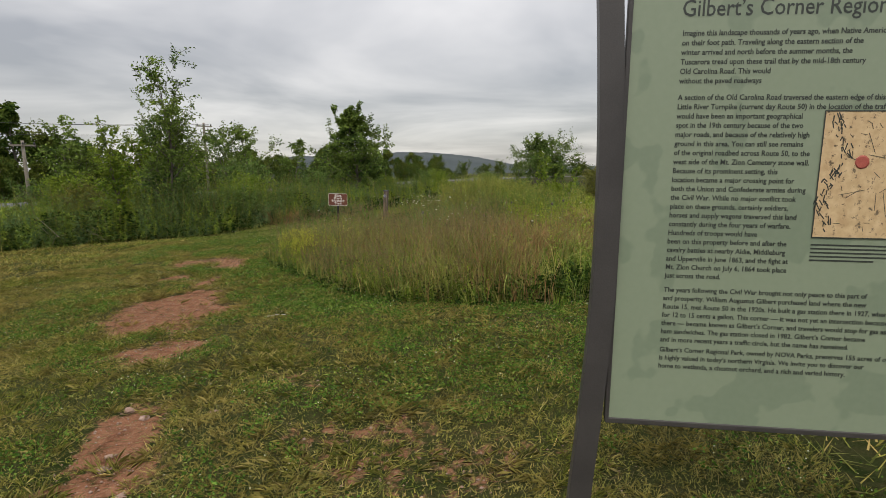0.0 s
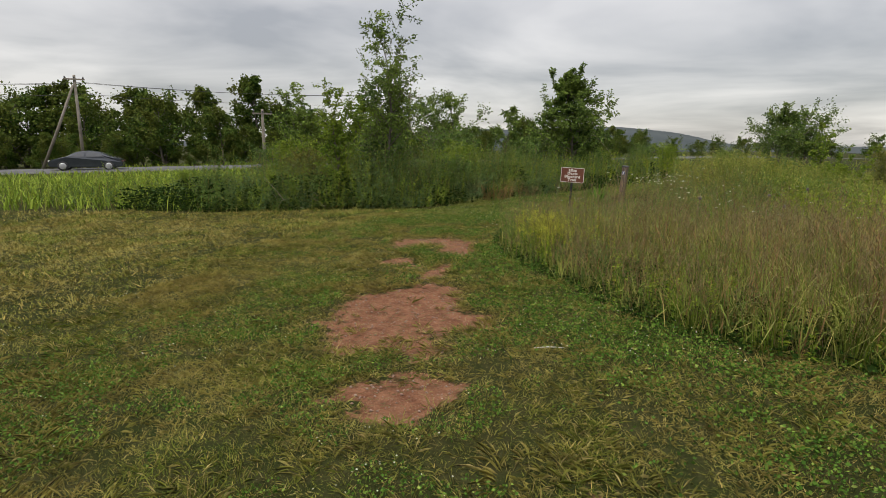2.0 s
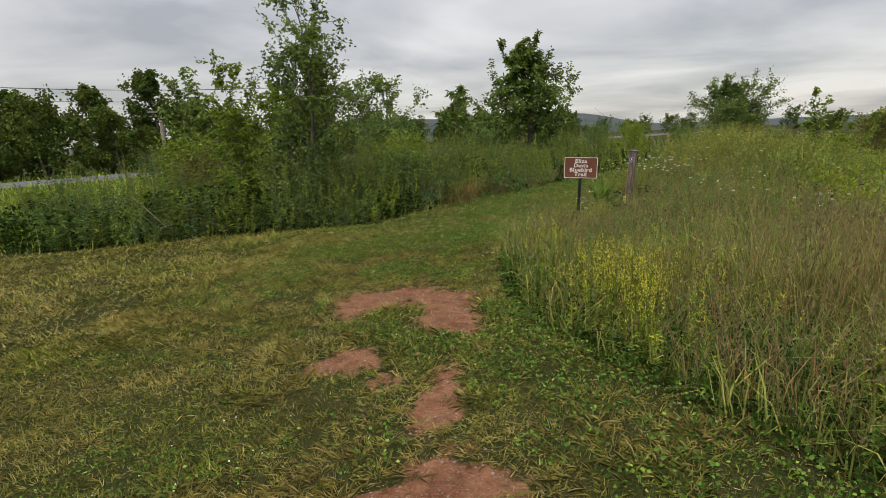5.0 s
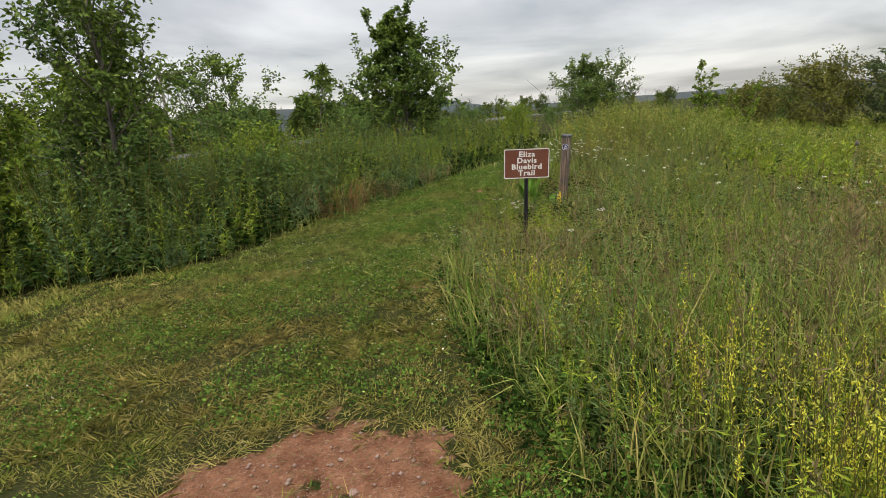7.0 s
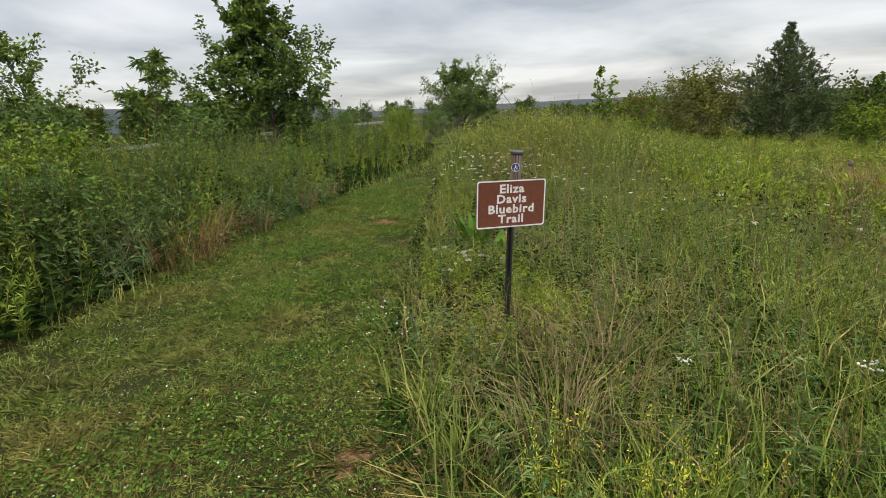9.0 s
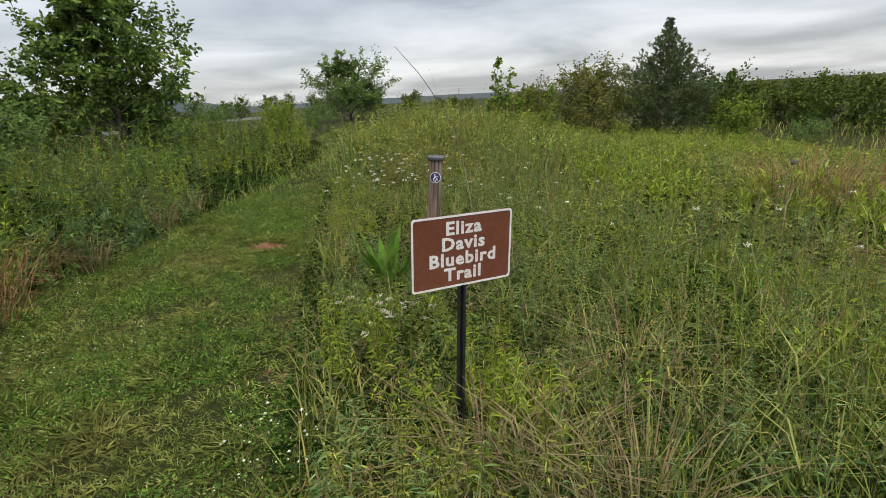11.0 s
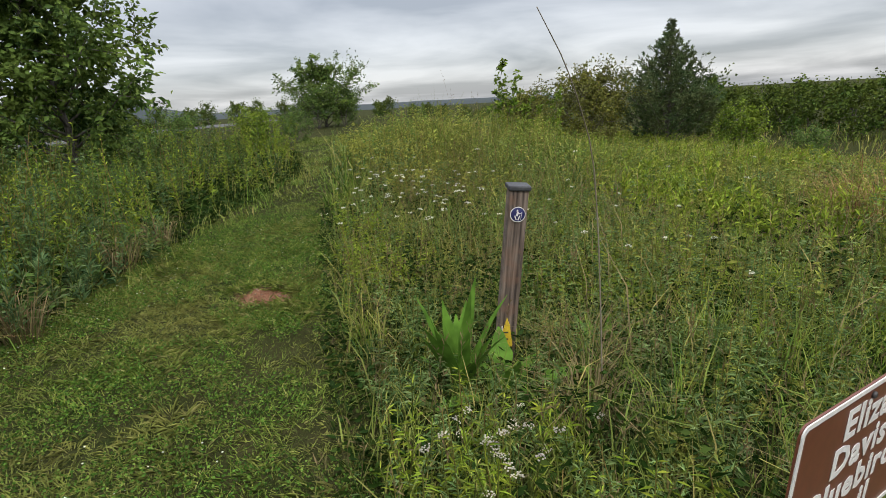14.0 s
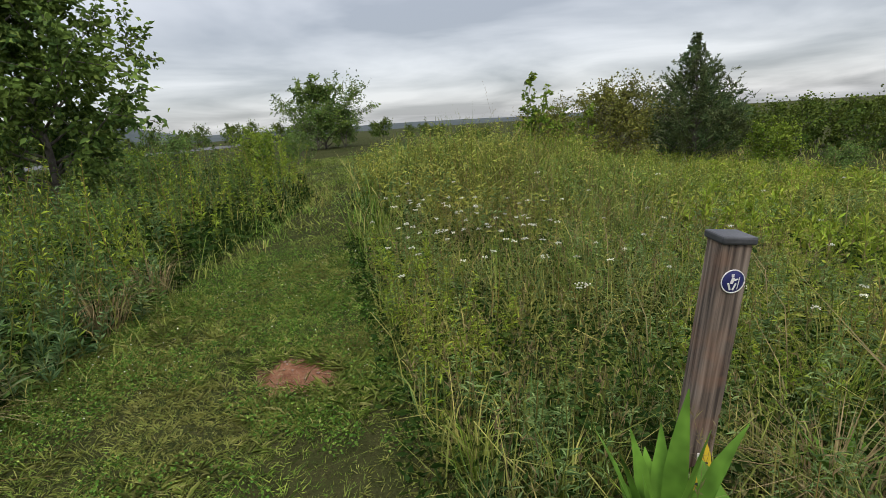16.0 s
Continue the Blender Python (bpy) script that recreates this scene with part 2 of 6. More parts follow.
def post_wood():
    """Weathered square post: grain along its length, grey outside with warm streaks."""
    m, nt, bsdf, out = mat_base("weathered_post_wood")
    tc = nt.nodes.new("ShaderNodeTexCoord")
    mp = nt.nodes.new("ShaderNodeMapping")
    mp.inputs["Scale"].default_value = (55, 55, 2.2)
    nt.links.new(tc.outputs["Object"], mp.inputs[0])
    g = nt.nodes.new("ShaderNodeTexNoise")
    g.inputs["Scale"].default_value, g.inputs["Detail"].default_value = 1.0, 4.0
    nt.links.new(mp.outputs[0], g.inputs["Vector"])
    col = add_ramp(nt, g.outputs[0], [(0.36, (0.038, 0.026, 0.019)), (0.5, (0.125, 0.092, 0.068)), (0.70, (0.26, 0.20, 0.155))])
    warm = add_ramp(nt, add_noise(nt, 7.0), [(0.5, (0, 0, 0)), (0.68, (0.7, 0.7, 0.7))])
    col = add_mix(nt, warm, col, add_mix(nt, 0.5, col, (0.24, 0.11, 0.055)))
    nt.links.new(col, bsdf.inputs["Base Color"])
    bsdf.inputs["Roughness"].default_value = 0.85
    add_bump(nt, bsdf, g.outputs[0], 0.7, 0.006)
    return m


def ground_material():
    """Thatch and soil between the blades, coloured dark green to read as shaded grass; red clay where the attribute
    soil says so.
    """
    m, nt, bsdf, out = mat_base("meadow_ground")
    n1, n2, n3 = add_noise(nt, 0.5, 4.0), add_noise(nt, 9.0, 4.0), add_noise(nt, 60.0, 3.0, 0.7)
    turf = add_mix(nt, add_ramp(nt, n1, [(0.35, (0, 0, 0)), (0.65, (1, 1, 1))]), (0.024, 0.038, 0.009), (0.040, 0.044, 0.014))
    turf = add_mix(nt, add_ramp(nt, n2, [(0.35, (0, 0, 0)), (0.7, (0.75, 0.75, 0.75))]), turf, (0.065, 0.058, 0.024))
    turf = add_mix(nt, 0.6, turf, add_ramp(nt, n3, [(0.3, (0.3, 0.3, 0.3)), (0.7, (1, 1, 1))]), "MULTIPLY")
    clay = add_mix(nt, add_ramp(nt, n2, [(0.35, (0, 0, 0)), (0.65, (1, 1, 1))]), (0.150, 0.063, 0.034), (0.255, 0.125, 0.070))
    clay = add_mix(nt, add_ramp(nt, n3, [(0.55, (0, 0, 0)), (0.72, (0.6, 0.6, 0.6))]), clay, (0.38, 0.27, 0.20))
    clay = add_mix(nt, 0.6, clay, add_ramp(nt, add_noise(nt, 45.0, 5.0, 0.7), [(0.3, (0.35, 0.35, 0.35)), (0.6, (1, 1, 1))]), "MULTIPLY")
    at = nt.nodes.new("ShaderNodeAttribute")
    at.attribute_name = "soil"
    mask = nt.nodes.new("ShaderNodeMath")
    mask.operation = "ADD"
    nt.links.new(at.outputs["Fac"], mask.inputs[0])
    half = nt.nodes.new("ShaderNodeMath")
    half.operation, half.inputs[1].default_value, half.inputs[2].default_value = "MULTIPLY_ADD", 1.1, -0.55
    nt.links.new(n2, half.inputs[0])
    nt.links.new(half.outputs[0], mask.inputs[1])
    rag = nt.nodes.new("ShaderNodeMath")
    rag.operation, rag.inputs[1].default_value = "MULTIPLY_ADD", 0.7
    nt.links.new(add_noise(nt, 26.0, 4.0, 0.7), rag.inputs[0])
    nt.links.new(mask.outputs[0], rag.inputs[2])
    col = add_mix(nt, add_ramp(nt, rag.outputs[0], [(0.82, (0, 0, 0)), (1.0, (1, 1, 1))]), turf, clay)
    nt.links.new(col, bsdf.inputs["Base Color"])
    bsdf.inputs["Roughness"].default_value = 0.95
    bsdf.inputs["Specular IOR Level"].default_value = 0.02
    add_bump(nt, bsdf, n3, 0.9, 0.03)
    return m


PANEL, MAP, POST, GROUND = panel_material(), map_material(), post_wood(), ground_material()

# ---- geometry helpers ----
rng = np.random.default_rng(7)


def vnoise(x, y, seed=0):
    """Smooth value noise in 0..1 for arrays."""
    x, y = np.asarray(x, float), np.asarray(y, float)
    i, j = np.floor(x).astype(np.int64), np.floor(y).astype(np.int64)
    u, v = x - i, y - j
    u, v = u * u * (3 - 2 * u), v * v * (3 - 2 * v)

    def h(a, b):
        s = np.sin(a * 127.1 + b * 311.7 + seed * 74.7) * 43758.5453
        return s - np.floor(s)
    return (h(i, j) * (1 - u) + h(i + 1, j) * u) * (1 - v) + (h(i, j + 1) * (1 - u) + h(i + 1, j + 1) * u) * v


def height(x, y):
    """The ground: a gentle cross slope that levels off far away, with small unevenness."""
    x, y = np.asarray(x, float), np.asarray(y, float)
    xs = np.where(x < 0, 60 * np.tanh(x / 60), 22 * np.tanh(x / 22))
    ys = 60 * np.tanh(y / 60)
    e = np.maximum(x - field_edge(y), 0)
    dip = 0.3 * (1 - np.exp(-e / 2.5)) + 0.75 * np.clip((e - 2) / 12, 0, 1) + 1.5 * np.clip((e - 11.0) / 10, 0, 1)
    knoll = 0.25 * np.exp(-(((x - 2.0) / 2.6) ** 2 + ((y - 21.0) / 3.0) ** 2))
    z = 0.0253 * xs + 0.0068 * ys - dip * np.clip((y - 6) / 6, 0, 1) + knoll
    r = np.hypot(x + 3, y - 10)
    bump = (vnoise(x * 0.9, y * 0.9, 3) - 0.5) * 0.05 + (vnoise(x * 3.1, y * 3.1, 5) - 0.5) * 0.018
    far = (vnoise(x / 40, y / 40, 8) - 0.5) * np.clip((r - 60) / 100, 0, 1) * 2.0
    return z + bump - np.clip((r - 45) / 60, 0, 1) * 0.8 + far - np.clip((r - 150) / 900, 0, 1) * 9


def mesh_np(name, verts, tris, mats, index=None, smooth=False):
    verts, tris = np.asarray(verts, np.float32), np.asarray(tris, np.int32)
    me = bpy.data.meshes.new(name)
    me.vertices.add(len(verts))
    me.vertices.foreach_set("co", verts.ravel())
    me.loops.add(tris.size)
    me.loops.foreach_set("vertex_index", tris.ravel())
    me.polygons.add(len(tris))
    me.polygons.foreach_set("loop_start", np.arange(0, tris.size, 3, dtype=np.int32))
    for m in mats:
        me.materials.append(m)
    if index is not None:
        me.polygons.foreach_set("material_index", np.asarray(index, np.int32))
    if smooth:
        me.polygons.foreach_set("use_smooth", np.ones(len(tris), bool))
    me.update(calc_edges=True)
    return me


class Pile:
    """Gathers triangles of several materials into one mesh."""

    def __init__(self):
        self.v, self.t, self.m, self.n = [], [], [], 0

    def put(self, v, t, m=0):
        if len(v) == 0:
            return self
        self.v.append(v)
        self.t.append(np.asarray(t) + self.n)
        self.m.append(np.full(len(t), m))
        self.n += len(v)
        return self

    def mesh(self, name, mats, smooth=False):
        return mesh_np(name, np.concatenate(self.v), np.concatenate(self.t), mats, np.concatenate(self.m), smooth)


def unit(a):
    return a / np.maximum(np.linalg.norm(a, axis=-1, keepdims=True), 1e-9)


def blades(p, h, w, lean, turn, curl=0.45):
    """Grass blades rooted at p: a two-step tapering strip that leans over by lean (share of its height) towards turn."""
    n = len(p)
    d = np.stack([np.cos(turn), np.sin(turn), np.zeros(n)], 1)
    face = turn + rng.uniform(0.6, 2.5, n)
    s = np.stack([np.cos(face), np.sin(face), np.zeros(n)], 1) * (w / 2)[:, None]
    up1 = np.zeros((n, 3))
    up1[:, 2] = h * 0.55
    mid = p + up1 + d * (h * lean * curl * 0.7)[:, None]
    tip = p + d * (h * lean)[:, None]
    tip[:, 2] += h * np.sqrt(np.maximum(1 - 0.55 * lean ** 2, 0.12))
    v = np.stack([p - s, p + s, mid + s * 0.8, mid - s * 0.8, tip], 1).reshape(-1, 3)
    b = np.arange(n)[:, None] * 5
    t = np.concatenate([b + [0, 1, 2], b + [0, 2, 3], b + [3, 2, 4]])
    return v, t


def spikes(p, h, w, lean, turn):
    """Short blades of a single triangle."""
    n = len(p)
    d = np.stack([np.cos(turn), np.sin(turn), np.zeros(n)], 1)
    face = turn + rng.uniform(0.5, 2.6, n)
    s = np.stack([np.cos(face), np.sin(face), np.zeros(n)], 1) * (w / 2)[:, None]
    tip = p + d * (h * lean)[:, None]
    tip[:, 2] += h * np.sqrt(np.maximum(1 - 0.5 * lean ** 2, 0.15))
    v = np.stack([p - s, p + s, tip], 1).reshape(-1, 3)
    return v, np.arange(3 * n).reshape(-1, 3)


def leaves(p, d, l, w, fold=0.25, droop=0.0):
    """Leaves: two triangles folded along the midrib, from p along d."""
    n = len(p)
    d = unit(d)
    r = rng.normal(size=(n, 3))
    r[:, 2] *= 0.35
    s = unit(np.cross(d, r))
    nn = unit(np.cross(s, d))
    nn *= np.sign(nn[:, 2:3] + 1e-9)
    l, w = l[:, None], w[:, None]
    mid = p + d * l * 0.45
    tip = p + d * l
    tip[:, 2:3] -= l * droop
    v = np.stack([p, mid + s * w / 2 + nn * w * fold, tip, mid - s * w / 2 + nn * w * fold], 1).reshape(-1, 3)
    b = np.arange(n)[:, None] * 4
    return v, np.concatenate([b + [0, 1, 2], b + [0, 2, 3]])


def stalks(a, b, r):
    """Thin three-sided stems from a to b."""
    n = len(a)
    d = unit(b - a)
    s = unit(np.cross(d, np.array([0.31, 0.77, 0.2])))
    q = np.cross(d, s)
    v = []
    for k in range(3):
        o = (s * math.cos(k * 2.0944) + q * math.sin(k * 2.0944)) * r[:, None]
        v += [a + o, b + o * 0.5]
    v = np.stack(v, 1).reshape(-1, 3)
    i = np.arange(n)[:, None] * 6
    t = [i + f for f in ([0, 2, 3], [0, 3, 1], [2, 4, 5], [2, 5, 3], [4, 0, 1], [4, 1, 5])]
    return v, np.concatenate(t)


def blobs(p, r):
    """Small octahedra for flower heads."""
    o = np.array([[1, 0, 0], [-1, 0, 0], [0, 1, 0], [0, -1, 0], [0, 0, 0.8], [0, 0, -0.8]])
    v = (p[:, None, :] + o[None] * r[:, None, None]).reshape(-1, 3)
    f = np.array([[0, 2, 4], [2, 1, 4], [1, 3, 4], [3, 0, 4], [2, 0, 5], [1, 2, 5], [3, 1, 5], [0, 3, 5]])
    return v, (np.arange(len(p))[:, None, None] * 6 + f[None]).reshape(-1, 3)


def tube(pts, radii, sides=7):
    pts, radii = np.asarray(pts, float), np.asarray(radii, float)
    d = unit(np.gradient(pts, axis=0))
    ref = np.array([0.2, 0.93, 0.31]) if abs(d[0][1]) < 0.8 else np.array([0.9, 0.1, 0.3])
    s = unit(np.cross(d, ref))
    q = np.cross(d, s)
    a = np.linspace(0, 2 * np.pi, sides, endpoint=False)
    ring = pts[:, None] + radii[:, None, None] * (s[:, None] * np.cos(a)[None, :, None] + q[:, None] * np.sin(a)[None, :, None])
    v = ring.reshape(-1, 3)
    t = []
    for i in range(len(pts) - 1):
        for k in range(sides):
            a0, a1 = i * sides + k, i * sides + (k + 1) % sides
            t += [[a0, a1, a1 + sides], [a0, a1 + sides, a0 + sides]]
    if sides > 3:
        m = (len(pts) - 1) * sides
        for k in range(1, sides - 1):
            t += [[0, k + 1, k], [m, m + k, m + k + 1]]
    return v, np.array(t)


def part(name, bm, material, parent, label="", at=None):
    me = bpy.data.meshes.new(name)
    bm.to_mesh(me)
    bm.free()
    return part_mesh(name, me, material, parent, label, at)


def part_mesh(name, me, material, parent, label="", at=None):
    if material and not me.materials:
        me.materials.append(material)
    ob = new(name, me)
    ob.parent = parent
    if at is not None:
        ob.matrix_basis = at
    return tagged(ob, label)


def box_bm(sx, sy, sz, at=(0, 0, 0), bevel=0.0, seg=2):
    bm = bmesh.new()
    bmesh.ops.create_cube(bm, size=1.0, matrix=Matrix.Translation(at) @ Matrix.Diagonal((sx, sy, sz, 1)))
    if bevel:
        bmesh.ops.bevel(bm, geom=bm.edges[:], offset=bevel, segments=seg, affect="EDGES", profile=0.5)
    return bm


def thing(name, at, label, category, group="", rz=0.0):
    ob = new(name)
    ob.empty_display_size = 0.2
    ob.matrix_basis = Matrix.Translation(at) @ pose(0, 0, 0, 0, 0, rz)
    return tagged(ob, label, category, group)


def lettering(text, size, material, name, parent, at, bold=0.0, align="LEFT", spacing=1.0, xs=1.0):
    cu = bpy.data.curves.new(name, "FONT")
    cu.body, cu.size, cu.align_x, cu.offset, cu.extrude, cu.space_character = text, size, align, bold, 0.0004, spacing
    cu.resolution_u = 2
    ob = bpy.data.objects.new(name, cu)
    scene.collection.objects.link(ob)
    dg = bpy.context.evaluated_depsgraph_get()
    me = bpy.data.meshes.new_from_object(ob.evaluated_get(dg))
    bpy.data.objects.remove(ob)
    me.materials.clear()
    return part_mesh(name, me, material, parent, "", at @ Matrix.Diagonal((xs, 1, 1, 1)))


# ---- plan: trail, meadow edge, thicket edge ----
FIELD_Y = [-30, 5.5, 5.9, 6.3, 7.0, 8.0, 9.0, 10.0, 11.0, 12.6, 13.5, 14.4, 15.4, 16.5, 17.9, 20.0, 22.2, 27.7, 33, 60, 200]
FIELD_X = [60, 9.0, 0.9, -0.4, -1.3, -2.0, -2.75, -3.25, -3.4, -3.5, -3.35, -3.0, -2.65, -2.3, -1.75, -0.95, 0.1, 2.9, 5.5, 20, 60]
THICK_Y = [-30, 12.2, 12.7, 13.6, 14.3, 15.0, 16.2, 17.4, 18.2, 19.5, 20.8, 22.4, 24.3, 28.0, 33, 60, 200]
THICK_X = [-200, -14, -11.0, -8.7, -6.6, -5.7, -5.2, -4.5, -3.9, -3.05, -2.1, -0.85, 0.4, 1.6, 3.2, 14, 50]


def field_edge(y):
    return np.interp(y, FIELD_Y, FIELD_X)


def thick_edge(y):
    return np.interp(y, THICK_Y, THICK_X)


CLAY = [(-2.1, 3.25, 0.30, 0.50), (-1.8, 2.75, 0.35, 0.3), (-2.7, 5.0, 0.48, 0.36), (-3.3, 6.3, 0.72, 0.75), (-3.5, 7.0, 0.55, 0.45), (-4.2, 10.05, 0.75, 0.5), (-3.85, 9.5, 0.35, 0.5),
        (-4.45, 8.6, 0.45, 0.26), (-3.6, 8.2, 0.18, 0.55), (-0.5, 3.0, 0.9, 0.4), (0.3, 2.6, 0.6, 0.35), (-2.49, 17.55, 0.21, 0.34), (-3.85, 12.55, 0.18, 0.16), (-3.1, 14.6, 0.18, 0.16), (-1.2, 4.0, 0.6, 0.3)]
WEAK = {0: 0.8, 1: 0.75, 9: 0.55, 10: 0.5, 12: 0.55, 13: 0.5, 14: 0.45, 7: 1.0, 8: 0.95}


def soil(x, y):
    x, y = np.asarray(x, float), np.asarray(y, float)
    dx = (vnoise(x * 2.3, y * 2.3, 11) - 0.5) * 0.6 + (vnoise(x * 7, y * 7, 12) - 0.5) * 0.34
    dy = (vnoise(x * 2.3, y * 2.3, 13) - 0.5) * 0.6 + (vnoise(x * 7, y * 7, 14) - 0.5) * 0.34
    s = np.zeros_like(x)
    for k, (a, b, ra, rb) in enumerate(CLAY):
        f = min(1.0, ra * 1.8)
        q = np.sqrt(((x + dx * f - a) / ra) ** 2 + ((y + dy * f - b) / rb) ** 2)
        s = np.maximum(s, np.clip(1.42 - q, 0, 1) * WEAK.get(k, 1.0))
    return s


# ---- ground ----
def spread(lo, hi, step, far):
    mid = np.arange(lo, hi, step)
    g, out = step, []
    x = 0.0
    while x < far:
        g *= 1.16
        x += g
        out.append(x)
    out = np.array(out)
    return np.concatenate([lo - out[::-1], mid, mid[-1] + out])


gx, gy = spread(-7.0, 3.0, 0.11, 3500), spread(-1.0, 20.0, 0.11, 3500)
GX, GY = np.meshgrid(gx, gy)
GS = soil(GX, GY)
GZ = height(GX, GY) - 0.02 * np.clip(GS * 1.5, 0, 1)
gi = np.arange(len(gy) * len(gx)).reshape(len(gy), len(gx))
q00, q10, q01, q11 = gi[:-1, :-1].ravel(), gi[:-1, 1:].ravel(), gi[1:, :-1].ravel(), gi[1:, 1:].ravel()
me = mesh_np("ground", np.stack([GX, GY, GZ], -1).reshape(-1, 3), np.concatenate([np.stack([q00, q10, q11], 1), np.stack([q00, q11, q01], 1)]), [GROUND], smooth=True)
att = me.attributes.new("soil", "FLOAT", "POINT")
att.data.foreach_set("value", GS.ravel().astype(np.float32))
tagged(new("ground", me), "mown meadow ground with thatch and bare red clay", "ground", kind="structure")


def scatter(n, x0, x1, y0, y1):
    return rng.uniform(x0, x1, n), rng.uniform(y0, y1, n)


def rooted(x, y, sink=0.01):
    return np.stack([x, y, height(x, y) - sink], 1)

# ---- distance ----
def ridge(name, label, a0, a1, dist, top, seed, tail=0.5):
    """A wooded ridge far away, as a solid swell with an uneven crest; tail: the share of its length that falls off to the east."""
    n = 160
    ang = np.linspace(radians(a0), radians(a1), n)
    u = np.linspace(0, 1, n)
    env = np.clip(u / 0.3, 0, 1) * np.clip((1 - u) / tail, 0, 1)
    env = env * env * (3 - 2 * env)
    crest = top * env * (0.85 + 0.3 * vnoise(u * 9, u * 0, seed)) + dist * 0.0012 * vnoise(u * 110, u * 0, seed + 1)
    rows = []
    for f, z in ((0.8, -14 + 0 * crest), (0.9, crest * 0.55 - 4), (1.0, crest), (1.25, -14 + 0 * crest)):
        rows.append(np.stack([np.sin(ang) * dist * f, np.cos(ang) * dist * f, z], 1))
    v = np.concatenate(rows)
    t = []
    for r in range(3):
        for k in range(n - 1):
            a = r * n + k
            t += [[a, a + n, a + n + 1], [a, a + n + 1, a + 1]]
    return tagged(new(name, mesh_np(name, v, t, [HILL], smooth=True)), label, "hill", kind="structure")


ridge("hill", "dark wooded hill on the horizon", -24, 13, 1500, 46, 3, 0.38)
ridge("hill", "low wooded ridge on the horizon, tinted blue-green for haze", -60, 48, 2200, 7, 21, 0.2)
ridge("hill", "low wooded ridge on the horizon, tinted blue-green for haze", 120, 300, 2200, 9, 33, 0.2)

# road to the left, behind the meadow
ra, rb = np.array([-120.0, -30.0]), np.array([20.0, 104.0])
rd = unit((rb - ra)[None])[0]
rn = np.array([-rd[1], rd[0]])
RC = np.array([-38.0, 33.5])
rv, rt = [], []
for k, s in enumerate(np.linspace(-120, 120, 121)):
    for o, dz in ((-4.0, -0.25), (-3.6, 0.06), (0, 0.11), (3.6, 0.06), (4.0, -0.25)):
        q = RC + rd * s + rn * o
        rv.append([q[0], q[1], float(height(*(RC + rd * s))) + dz])
    if k:
        for c in range(4):
            a = (k - 1) * 5 + c
            rt += [[a, a + 1, a + 6], [a, a + 6, a + 5]]
tagged(new("road", mesh_np("road", rv, rt, [ASPHALT])), "grey asphalt road beyond the meadow", "road", kind="structure")


